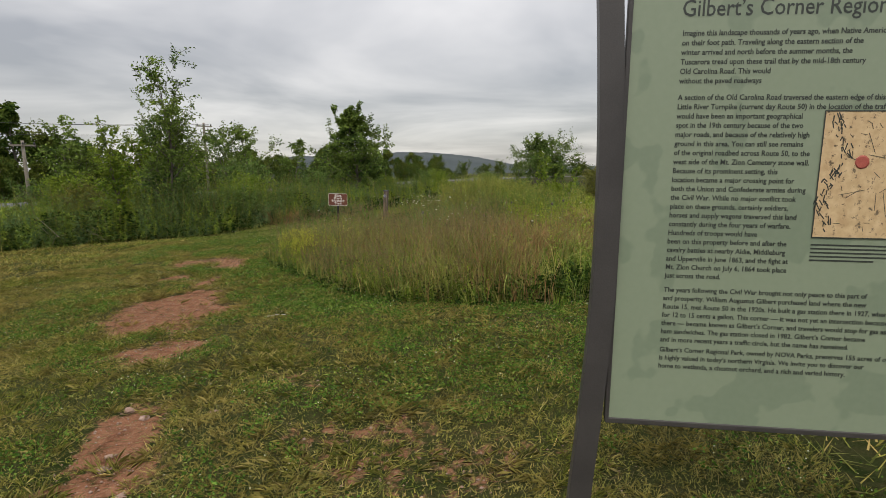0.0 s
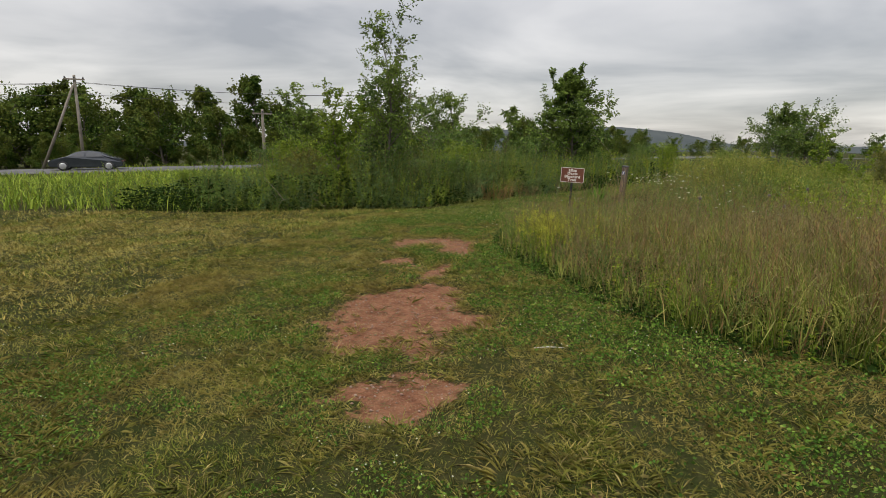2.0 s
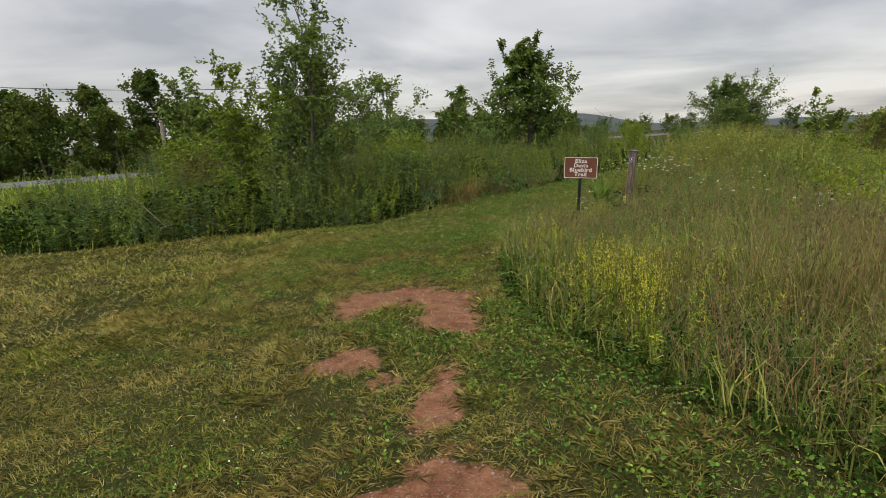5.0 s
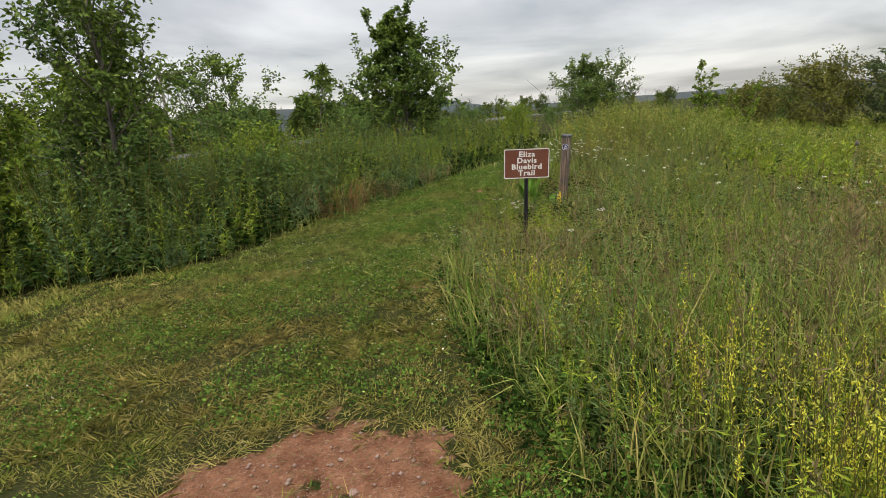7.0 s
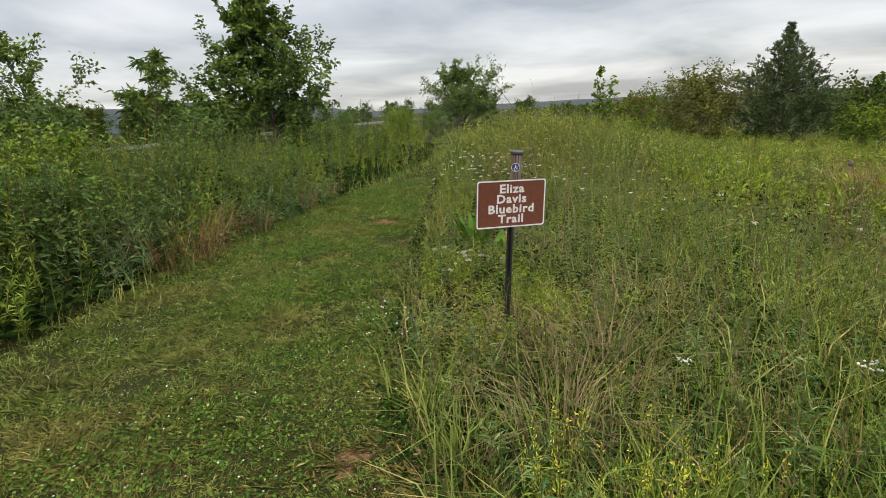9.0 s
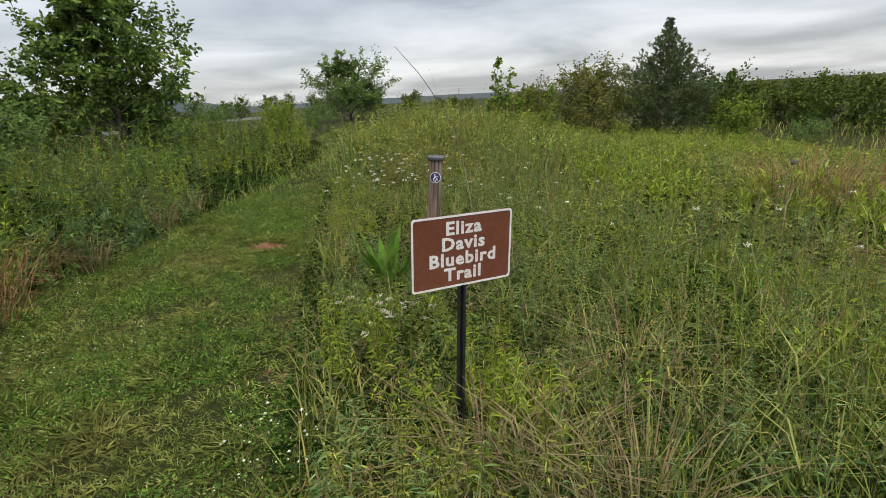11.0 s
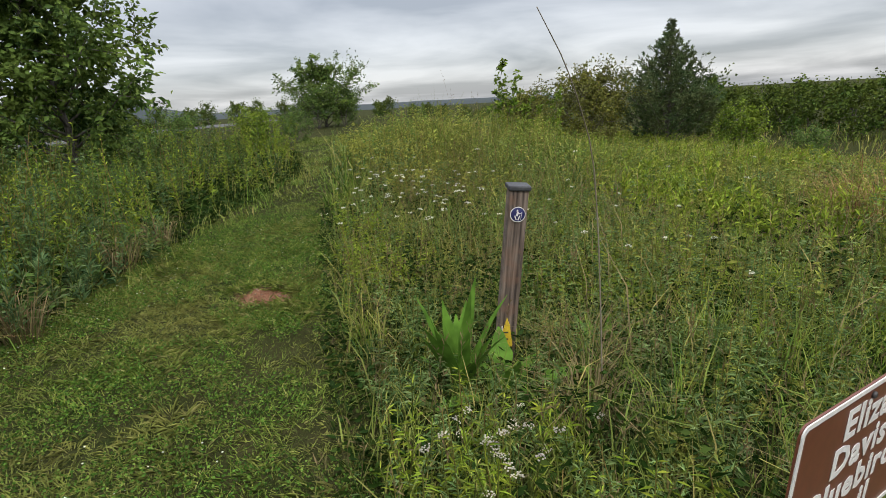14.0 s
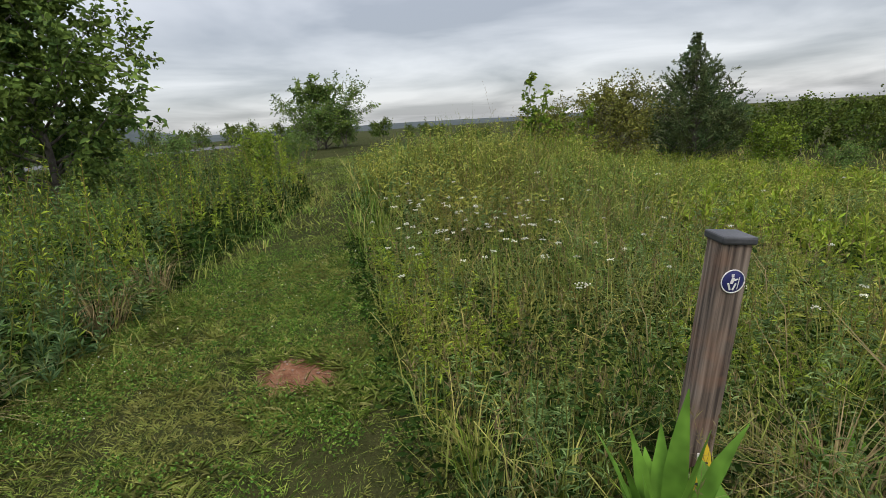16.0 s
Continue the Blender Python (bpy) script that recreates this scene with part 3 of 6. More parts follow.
# ---- trees ----
def tree_meshes(name, seed, H, spread, nlimb, leaf_n, leaf, leafmat, trunk_r, form="round", bare=0.18, limb_up=0.55, twigs=5, stems=1, clump=0.16, lw=0.5, splay=0.22):
    """Tapered trunk, limbs and twigs, and leaves gathered along the twigs."""
    r = np.random.default_rng(seed)
    wood, lp, ld = Pile(), [], []
    for st in range(stems):
        tilt = r.normal(size=2) * (0.05 if stems == 1 else splay)
        hh = H * (1 if st == 0 else r.uniform(0.6, 0.95))
        k = np.linspace(0, 1, 9)
        tx = np.stack([tilt[0] * hh * k + 0.05 * hh * np.sin(k * 5 + r.uniform(0, 6)) * k, tilt[1] * hh * k + 0.05 * hh * np.sin(k * 4 + r.uniform(0, 6)) * k, hh * k], 1)
        wood.put(*tube(tx, trunk_r * (1 - k * 0.93) * (1 if st == 0 else 0.7), 8))
        for i in range(nlimb):
            u = bare + (0.97 - bare) * (i + r.uniform(0, 1)) / nlimb
            base = np.array([np.interp(u, k, tx[:, c]) for c in range(3)])
            a = i * 2.4 + r.uniform(-0.5, 0.5)
            prof = {"round": math.sin(math.pi * min(0.95, 0.22 + 0.72 * u)), "cone": (1.08 - u), "vase": 0.35 + 0.5 * u * (1.3 - u), "layered": min(1.0, 0.5 + 1.6 * u) * max(1.02 - u, 0.0) ** 0.62}[form]
            L = spread * max(prof, 0.12) * r.uniform(0.55, 1.3)
            d = np.array([math.cos(a), math.sin(a), limb_up + 0.9 * u * u * (form != "cone")])
            d /= np.linalg.norm(d)
            s = np.linspace(0, 1, 6)
            lb = base + d * (L * s)[:, None] + np.stack([0 * s, 0 * s, L * 0.14 * s * s * (1 if form != "round" else 0.5)], 1) + r.normal(size=(6, 3)) * 0.03 * L * s[:, None]
            wood.put(*tube(lb, trunk_r * 0.42 * (1 - u * 0.6) * (1 - s * 0.85), 4))
            for j in range(twigs):
                q = r.uniform(0.3, 1.0)
                b = np.array([np.interp(q, s, lb[:, c]) for c in range(3)])
                td = unit((d * 0.5 + r.normal(size=3) * 0.6 + np.array([0, 0, 0.15]))[None])[0]
                tl = L * r.uniform(0.22, 0.5)
                e = b + td * tl
                wood.put(*tube(np.stack([b, (b + e) / 2 + r.normal(size=3) * 0.02, e]), np.array([0.09, 0.06, 0.02]) * trunk_r + 0.002, 3))
                m = max(3, int(leaf_n / (stems * nlimb * (twigs + 1)) * r.uniform(0.5, 1.5)))
                f = r.uniform(0.15, 1.08, m)[:, None]
                lp.append(b + (e - b) * f + r.normal(size=(m, 3)) * clump * L * 0.55)
                ld.append(td * 0.5 + r.normal(size=(m, 3)) * np.array([1, 1, 0.55]) + np.array([0, 0, -0.12]))
            m = max(3, int(leaf_n / (stems * nlimb * (twigs + 1))))
            f = r.uniform(0.4, 1.05, m)
            lp.append(np.stack([np.interp(f, s, lb[:, c]) for c in range(3)], 1) + r.normal(size=(m, 3)) * clump * L * 0.4)
            ld.append(d + r.normal(size=(m, 3)))
    lp, ld = np.concatenate(lp), np.concatenate(ld)
    n = len(lp)
    lv, lt = leaves(lp, ld, leaf * r.uniform(0.55, 1.25, n), leaf * lw * r.uniform(0.7, 1.2, n), 0.18, 0.15)
    return wood.mesh("trunk", [BARK], True), mesh_np("crown", lv, lt, [leafmat])


def plant_tree(name, x, y, meshes, label, category="tree", group="", rz=0.0, scale=1.0, sink=0.1):
    ob = thing(name, (x, y, float(height(x, y)) - sink), label, category, group, rz)
    ob.scale = (scale, scale, scale)
    part_mesh("trunk", meshes[0], None, ob)
    part_mesh("crown", meshes[1], None, ob)
    return ob


plant_tree("tree", -7.75, 15.5, tree_meshes("t1", 13, 4.2, 1.75, 26, 15000, 0.085, TREE_A, 0.045, "vase", 0.10, 0.85, 9, 3, 0.06, 0.5, 0.07), "tall slim young tree with loose dark green leaves in the thicket")
plant_tree("tree", -8.75, 14.5, tree_meshes("t1l", 12, 2.8, 1.35, 17, 7000, 0.075, TREE_B, 0.04, "vase", 0.14, 1.0, 6, 2, 0.06, 0.5, 0.10), "young tree with fresh yellow-green leaves in the thicket")
plant_tree("tree", -3.75, 24.6, tree_meshes("t2", 16, 4.1, 2.25, 46, 24000, 0.125, TREE_A, 0.08, "layered", 0.06, 0.42, 9, 1, 0.06), "dark green broadleaf tree with a rounded ragged crown")
plant_tree("tree", -6.15, 22.9, tree_meshes("t4", 17, 2.95, 0.75, 12, 1300, 0.17, TREE_A, 0.035, "round", 0.45, 0.5, 4, 1, 0.09, 0.26), "thin young tree with long drooping leaflets")
plant_tree("tree", 8.35, 43.7, tree_meshes("t3", 19, 3.2, 3.3, 32, 11000, 0.15, TREE_A, 0.09, "layered", 0.03, 0.55, 8, 1, 0.06), "low spreading green tree beyond the end of the trail")
plant_tree("sapling", 4.15, 22.65, tree_meshes("sap", 23, 2.3, 0.6, 9, 900, 0.10, TREE_B, 0.018, "vase", 0.4, 1.1, 4, 3, 0.07, 0.5, 0.16), "thin sapling with sparse bright leaves above the weeds", "sapling")
plant_tree("sapling", 5.2, 22.2, tree_meshes("sap2", 24, 1.75, 0.55, 9, 800, 0.09, TREE_B, 0.016, "vase", 0.3, 0.9, 4, 2, 0.08, 0.5, 0.16), "thin sapling with sparse bright leaves above the weeds", "sapling")
plant_tree("tree", -11.8, 22.5, tree_meshes("t5", 29, 3.3, 1.8, 18, 8000, 0.13, TREE_B, 0.07, "round", 0.1, 0.6, 7, 2, 0.09), "bushy green young tree in the thicket")
plant_tree("tree", -14.2, 20.7, tree_meshes("t6", 31, 3.4, 1.5, 15, 3600, 0.13, TREE_A, 0.06, "vase", 0.35, 0.7, 6, 2, 0.07), "open-crowned tree with clustered leaves beside the road")
plant_tree("tree", -9.9, 27.5, tree_meshes("t7", 33, 3.6, 1.9, 18, 7000, 0.13, TREE_A, 0.07, "round", 0.1, 0.6, 7, 2, 0.10), "grey-green rounded tree behind the thicket")

bush_a = tree_meshes("bush_a", 41, 2.1, 1.4, 13, 5200, 0.11, TREE_B, 0.03, "round", 0.06, 0.9, 6, 3, 0.11)
bush_b = tree_meshes("bush_b", 43, 2.0, 1.5, 13, 5200, 0.11, HEDGE, 0.03, "round", 0.05, 0.8, 6, 3, 0.11)
bush_c = tree_meshes("bush_c", 47, 2.8, 1.7, 20, 11500, 0.11, OLIVE, 0.04, "round", 0.05, 0.8, 8, 3, 0.10)
for x, y, ms, s, lab in ((-9.6, 18.6, bush_b, 1.05, "dark green leafy shrub in the thicket"), (-6.6, 18.8, bush_a, 0.85, "bright green leafy shrub in the thicket"),
                         (-12.5, 18.5, bush_a, 1.0, "bright green leafy shrub in the thicket"), (-5.4, 22.5, bush_b, 0.9, "dark green leafy shrub in the thicket"),
                         (-8.6, 23.5, bush_b, 1.15, "dark green leafy shrub in the thicket"), (-2.6, 26.3, bush_a, 0.7, "bright green leafy shrub in the thicket"),
                         (-15.5, 21.0, bush_b, 0.9, "dark green leafy shrub in the thicket"), (0.0, 26.7, bush_a, 0.62, "yellow-green leafy shrub beside the trail"), (4.6, 22.3, bush_a, 0.5, "fresh green shrub under thin saplings"), (3.3, 22.6, bush_b, 0.46, "green shrub under thin saplings"),
                         (9.0, 24.4, bush_c, 0.80, "olive green shrub with rusty twigs beside the cedar"), (7.6, 25.6, bush_c, 0.6, "olive green shrub with rusty twigs"),
                         (13.3, 22.4, bush_a, 0.78, "bright green shrub beside the cedar"), (15.5, 21.2, bush_b, 0.6, "dark green leafy shrub"), (11.0, 28.5, bush_b, 0.8, "dark green leafy shrub"),
                         (-1.0, 33.0, bush_b, 0.8, "dark green leafy shrub"), (-6.0, 30.0, bush_b, 1.1, "dark green leafy shrub"), (3.2, 33.5, bush_b, 0.5, "dark green leafy shrub"),
                         (-8.6, 14.9, bush_b, 0.5, "low dark green shrub at the front of the thicket"), (-7.1, 15.6, bush_b, 0.62, "dark green shrub at the front of the thicket"),
                         (-10.2, 14.2, bush_a, 0.5, "low fresh green shrub at the front of the thicket"), (-6.2, 16.6, bush_b, 0.66, "dark green shrub at the front of the thicket"),
                         (-5.6, 18.4, bush_b, 0.5, "dark green shrub at the front of the thicket"), (-4.6, 20.2, bush_a, 0.42, "fresh green shrub beside the trail"),
                         (-12.4, 13.9, bush_b, 0.45, "low dark green shrub at the front of the thicket"), (-3.4, 21.8, bush_b, 0.5, "dark green shrub beside the trail"),
                         (-14.5, 15.5, bush_a, 0.5, "low fresh green shrub in rough grass"), (-2.0, 23.9, bush_b, 0.42, "dark green shrub beside the trail"),
                         (-6.9, 17.6, bush_a, 0.75, "fresh green shrub in the thicket"), (-10.9, 16.4, bush_c, 0.6, "olive green shrub in the thicket"), (-7.7, 15.1, bush_b, 0.75, "dark green shrub at the foot of a young tree"), (-8.9, 15.6, bush_a, 0.7, "fresh green shrub at the foot of a young tree"), (7.6, 43.0, bush_b, 1.0, "dark green shrub under a spreading tree"), (9.3, 43.2, bush_b, 0.95, "dark green shrub under a spreading tree"), (-4.6, 24.0, bush_b, 0.7, "dark green shrub under a broadleaf tree"), (-2.9, 24.0, bush_b, 0.65, "dark green shrub under a broadleaf tree")):
    plant_tree("shrub", x, y, ms, lab, "shrub", "thicket shrubs", rng.uniform(0, 360), s * (0.8 if x < 0 else 1.0))


def cedar_meshes(seed, H, R):
    """Conical crown: upswept boughs of uneven length, each with side sprays of narrow scale leaves."""
    r = np.random.default_rng(seed)
    wood, lp, ld = Pile(), [], []
    k = np.linspace(0, 1, 7)
    wood.put(*tube(np.stack([0.05 * np.sin(k * 4), 0.03 * np.cos(k * 5), H * k], 1), 0.09 * (1 - 0.95 * k), 7))
    for i in range(130):
        u = ((i + 0.5) / 130) ** 0.85
        a = i * 2.39996 + r.uniform(-0.3, 0.3)
        L = R * min(1.0, 0.72 + 1.6 * u) * (1.0 - u) ** 1.35 * r.uniform(0.6, 1.22) + 0.10
        d = np.array([math.cos(a), math.sin(a), 0.30 + 0.55 * u])
        d /= np.linalg.norm(d)
        b = np.array([0, 0, H * (0.05 + 0.95 * u)])
        s = np.linspace(0, 1, 5)
        pts = b + d * (L * s)[:, None] + np.stack([0 * s, 0 * s, 0.30 * L * s * s], 1)
        wood.put(*tube(pts, 0.02 * (1 - 0.9 * s) * (1.1 - u), 4))
        for q in range(int((5 + 9 * L) * (1.25 - 0.9 * u))):
            f = r.uniform(0.25, 1.0)
            o = np.array([np.interp(f, s, pts[:, c]) for c in range(3)])
            sd = unit((d * 0.7 + r.normal(size=3) * np.array([0.6, 0.6, 0.35]) + np.array([0, 0, 0.45]))[None])[0]
            sl = r.uniform(0.16, 0.42) * (0.25 + 0.75 * min(1, L)) * (1.15 - 0.7 * u)
            m = int(34 * (0.5 + sl))
            g = r.uniform(0, 1, m)
            lp.append(o + sd * (sl * g)[:, None] + r.normal(size=(m, 3)) * (0.05 * (1.05 - g) * (1.1 - 0.8 * u))[:, None])
            ld.append(sd + r.normal(size=(m, 3)) * 0.55)
    lp, ld = np.concatenate(lp), np.concatenate(ld)
    n = len(lp)
    lv, lt = leaves(lp, ld, r.uniform(0.05, 0.12, n), r.uniform(0.018, 0.034, n), 0.3)
    return wood.mesh("trunk", [BARK], True), mesh_np("crown", lv, lt, [CEDAR])


plant_tree("cedar_tree", 11.6, 23.6, cedar_meshes(51, 3.9, 2.35), "dark green conical cedar with feathery upswept sprays", "cedar tree")

# woods along the road and beyond the meadow
wood_a = tree_meshes("wood_a", 61, 9.5, 3.9, 16, 7000, 0.40, WOODS, 0.2, "round", 0.05, 0.5, 6, 1, 0.2, 0.7)
wood_b = tree_meshes("wood_b", 67, 8.5, 4.2, 14, 7000, 0.40, WOODS, 0.2, "round", 0.04, 0.6, 6, 2, 0.2, 0.7)
wood_c = tree_meshes("wood_c", 71, 10.5, 3.4, 16, 7000, 0.40, WOODS, 0.2, "round", 0.06, 0.7, 6, 1, 0.2, 0.7)
wood_d = tree_meshes("wood_d", 73, 3.0, 1.9, 9, 2200, 0.22, WOODS, 0.06, "round", 0.05, 0.6, 5, 2, 0.2, 0.7)
wood_e = tree_meshes("wood_e", 79, 3.4, 1.7, 9, 2200, 0.22, WOODS, 0.06, "round", 0.05, 0.7, 5, 2, 0.2, 0.7)
row = []
for k in range(54):
    q = RC + rd * (-52 + k * 2.2 + rng.uniform(-1, 1)) + rn * (11 + rng.uniform(-2, 7))
    row.append((q[0], q[1], rng.uniform(0.52, 0.85) * (1.0 if k < 32 else 0.6)))
for k in range(60):
    q = RC + rd * (-56 + k * 2.0 + rng.uniform(-0.8, 0.8)) + rn * (9.5 + rng.uniform(-0.8, 1.6))
    row.append((q[0], q[1], rng.uniform(0.26, 0.42)))
for k in range(5):
    row.append((-60 + k * 7 + rng.uniform(-2, 2), 92 + rng.uniform(-6, 6), rng.uniform(0.5, 0.7)))
for k in range(84):
    a, d_ = radians(57 + k * 1.4 + rng.uniform(-0.6, 0.6)), 42 + rng.uniform(-4, 6)
    x, y = -3 + math.sin(a) * d_, 14 + math.cos(a) * d_
    plant_tree("woodland_tree", x, y, (wood_d, wood_e)[k % 2], "small dark green tree in a scrubby wood edge", "tree", "scrub trees beyond the meadow", rng.uniform(0, 360), rng.uniform(0.82, 1.1), 0.35)
for k in range(36):
    x, y = -14 + k * 2.6 + rng.uniform(-0.8, 0.8), 88 - k * 0.7 + rng.uniform(-5, 5)
    plant_tree("woodland_tree", x, y, (wood_d, wood_e)[k % 2], "small dark green tree in a distant wood edge", "tree", "distant wood edge", rng.uniform(0, 360), rng.uniform(0.55, 0.8), 0.3)
for k, (x, y, s) in enumerate(row):
    plant_tree("woodland_tree", x, y, (wood_a, wood_b, wood_c)[k % 3], "dark green leafy tree in a wood edge", "tree", "wood edge trees", rng.uniform(0, 360), s, 0.3)


# ---- utility poles and wires ----
def utility_pole(x, y, H, label, brace=None):
    z = float(height(x, y))
    ob = thing("utility_pole", (x, y, z - 0.3), label, "utility pole", "poles along the road")
    part_mesh("pole", mesh_np("pole", *tube([[0, 0, 0], [0.01, 0, H / 2], [0, 0, H]], [0.13, 0.12, 0.10], 10), [POLEWOOD], smooth=True), None, ob)
    if brace:
        part_mesh("brace_pole", mesh_np("brace_pole", *tube([[brace[0], brace[1], 0.0], [brace[0] / 2, brace[1] / 2, H * 0.46], [0.0, -0.16, H * 0.9]], [0.12, 0.11, 0.09], 9), [POLEWOOD], smooth=True), None, ob)
    part("crossarm", box_bm(1.5, 0.1, 0.12, (0, -0.15, H - 0.35), 0.01), POLEWOOD, ob, "", pose(0, 0, 0, 0, 0, 40))
    for o in (-0.65, 0.65, 0.0):
        part_mesh("insulator", mesh_np("insulator", *tube([[o, -0.15, H - 0.29], [o, -0.15, H - 0.2], [o, -0.15, H - 0.12]], [0.05, 0.06, 0.03], 7), [CAP]), None, ob, "", pose(0, 0, 0, 0, 0, 40))
    return ob


P1, P2, P0 = (-45.0, 35.2), (-24.0, 56.0), (-62.0, 18.5)
utility_pole(*P1, 7.9, "weathered wooden utility pole with a leaning brace pole", (-2.3, -2.0))
utility_pole(*P2, 7.4, "weathered wooden utility pole beside the road")
utility_pole(*P0, 7.6, "weathered wooden utility pole beside the road")
utility_pole(-29.3, 38.5, 4.9, "short grey wooden pole beside the road")


def wire(a, b, za, zb, sag, r=0.016):
    s = np.linspace(0, 1, 14)
    pts = np.stack([a[0] + (b[0] - a[0]) * s, a[1] + (b[1] - a[1]) * s, za + (zb - za) * s - 4 * sag * s * (1 - s)], 1)
    tagged(new("overhead_wire", mesh_np("overhead_wire", *tube(pts, np.full(14, r), 4), [WIRE])), "thin black overhead wire between utility poles", "wire", "overhead wires")


for off, dz in ((-0.6, 0.0), (0.6, 0.0), (0.0, -0.9)):
    for a, b in ((P0, P1), (P1, P2)):
        wire((a[0] + off * 0.7, a[1] + off * 0.6), (b[0] + off * 0.7, b[1] + off * 0.6), float(height(*a)) + 7.05 + dz, float(height(*b)) + 6.95 + dz, 0.45)


# ---- parked car on the road ----
def car(x, y, rz):
    z = float(height(x, y)) + 0.06
    ob = thing("car", (x, y, z), "dark grey low four-door saloon car on the road", "car", "", rz)
    prof = [(-2.3, 0.32), (-2.34, 0.62), (-2.15, 0.86), (-1.55, 0.98), (-0.85, 1.34), (-0.1, 1.44), (0.55, 1.36), (1.25, 1.0), (1.9, 0.86), (2.3, 0.66), (2.35, 0.4), (2.2, 0.24), (-2.1, 0.24)]
    bm = bmesh.new()
    L = [bm.verts.new((px, -0.9 if pz < 1.0 else -0.9 + (pz - 1.0) * 0.55, pz)) for px, pz in prof]
    Rr = [bm.verts.new((px, 0.9 if pz < 1.0 else 0.9 - (pz - 1.0) * 0.55, pz)) for px, pz in prof]
    n = len(prof)
    for i in range(n):
        bm.faces.new((L[i], L[(i + 1) % n], Rr[(i + 1) % n], Rr[i]))
    bm.faces.new(L[::-1])
    bm.faces.new(Rr)
    bmesh.ops.recalc_face_normals(bm, faces=bm.faces[:])
    bmesh.ops.bevel(bm, geom=bm.edges[:], offset=0.04, segments=2, affect="EDGES")
    body = part("body", bm, CARPAINT, ob)
    for sy in (-1, 1):
        for name, pts in (("front_window", [(0.08, 1.0), (1.0, 1.02), (0.5, 1.29), (0.05, 1.35)]), ("rear_window", [(-1.15, 1.02), (-0.02, 1.0), (-0.05, 1.35), (-0.7, 1.3)])):
            g = bmesh.new()
            vs = [g.verts.new((a, sy * (0.915 - max(0, b - 1.0) * 0.55), b)) for a, b in pts]
            vi = [g.verts.new((a, sy * (0.885 - max(0, b - 1.0) * 0.55), b)) for a, b in pts]
            g.faces.new(vs)
            g.faces.new(vi[::-1])
            for i in range(4):
                g.faces.new((vs[i], vi[i], vi[(i + 1) % 4], vs[(i + 1) % 4]))
            bmesh.ops.recalc_face_normals(g, faces=g.faces[:])
            part(name, g, GLASSDARK, ob, "dark tinted window")
        for wx in (-1.42, 1.45):
            ty = part_mesh("wheel", mesh_np("wheel", *tube([[0, -0.11, 0], [0, -0.09, 0], [0, 0.09, 0], [0, 0.11, 0]], [0.29, 0.335, 0.335, 0.29], 24), [RUBBER], smooth=False), None, ob, "", pose(wx, sy * 0.83, 0.33))
            part_mesh("rim", mesh_np("rim", *tube([[0, -0.12, 0], [0, -0.115, 0], [0, 0.115, 0], [0, 0.12, 0]], [0.17, 0.23, 0.23, 0.17], 12), [ALLOY]), None, ty, "silver alloy rim")
    for sx, nm, mt in ((2.31, "headlight", OFFWHITE), (-2.31, "tail_light", BROWN)):
        for sy in (-0.62, 0.62):
            part(nm, box_bm(0.08, 0.4, 0.12, (sx, sy, 0.68), 0.02), mt, ob)
    return ob


car(-39.9, 31.66, 180 + math.degrees(math.atan2(rd[1], rd[0])))


# ---- trail sign ----
SX, SY = -2.585, 13.385
SLEAN = Matrix.Rotation(radians(3.5), 4, Vector((0.7, 0.7, 0)))
sgn = thing("trail_sign", (SX, SY, float(height(SX, SY)) - 0.05), "brown trail name sign with white border on a black steel post", "sign", "", -19)
sgn.matrix_basis = Matrix.Translation((SX - 0.012, SY + 0.075, float(height(SX, SY)) - 0.05)) @ SLEAN @ pose(0, 0, 0, 0, 0, -1)
CZ = 0.932 + 0.05 - float(height(SX, SY))
W_, H_ = 0.468, 0.302


def plate(w, h, th, rad, hole=None):
    """Rounded plate in the x-z plane facing -y; with hole, a rounded rim."""
    def ring(a, b, r):
        out = []
        for cxx, czz, st in ((a / 2 - r, b / 2 - r, 0), (-a / 2 + r, b / 2 - r, 90), (-a / 2 + r, -b / 2 + r, 180), (a / 2 - r, -b / 2 + r, 270)):
            for q in range(6):
                g = radians(st + q * 18)
                out.append((cxx + r * math.cos(g), czz + r * math.sin(g)))
        return out
    bm = bmesh.new()
    o = ring(w, h, rad)
    f0 = [bm.verts.new((a, 0, b)) for a, b in o]
    f1 = [bm.verts.new((a, th, b)) for a, b in o]
    n = len(o)
    for i in range(n):
        bm.faces.new((f0[i], f0[(i + 1) % n], f1[(i + 1) % n], f1[i]))
    if hole:
        q = ring(w - 2 * hole, h - 2 * hole, max(rad - hole * 0.5, 0.002))
        h0 = [bm.verts.new((a, 0, b)) for a, b in q]
        h1 = [bm.verts.new((a, th, b)) for a, b in q]
        for i in range(n):
            j = (i + 1) % n
            bm.faces.new((f0[i], h0[i], h0[j], f0[j]))
            bm.faces.new((f1[i], f1[j], h1[j], h1[i]))
            bm.faces.new((h0[i], h1[i], h1[j], h0[j]))
    else:
        bm.faces.new(f0)
        bm.faces.new(f1[::-1])
    bmesh.ops.recalc_face_normals(bm, faces=bm.faces[:])
    return bm


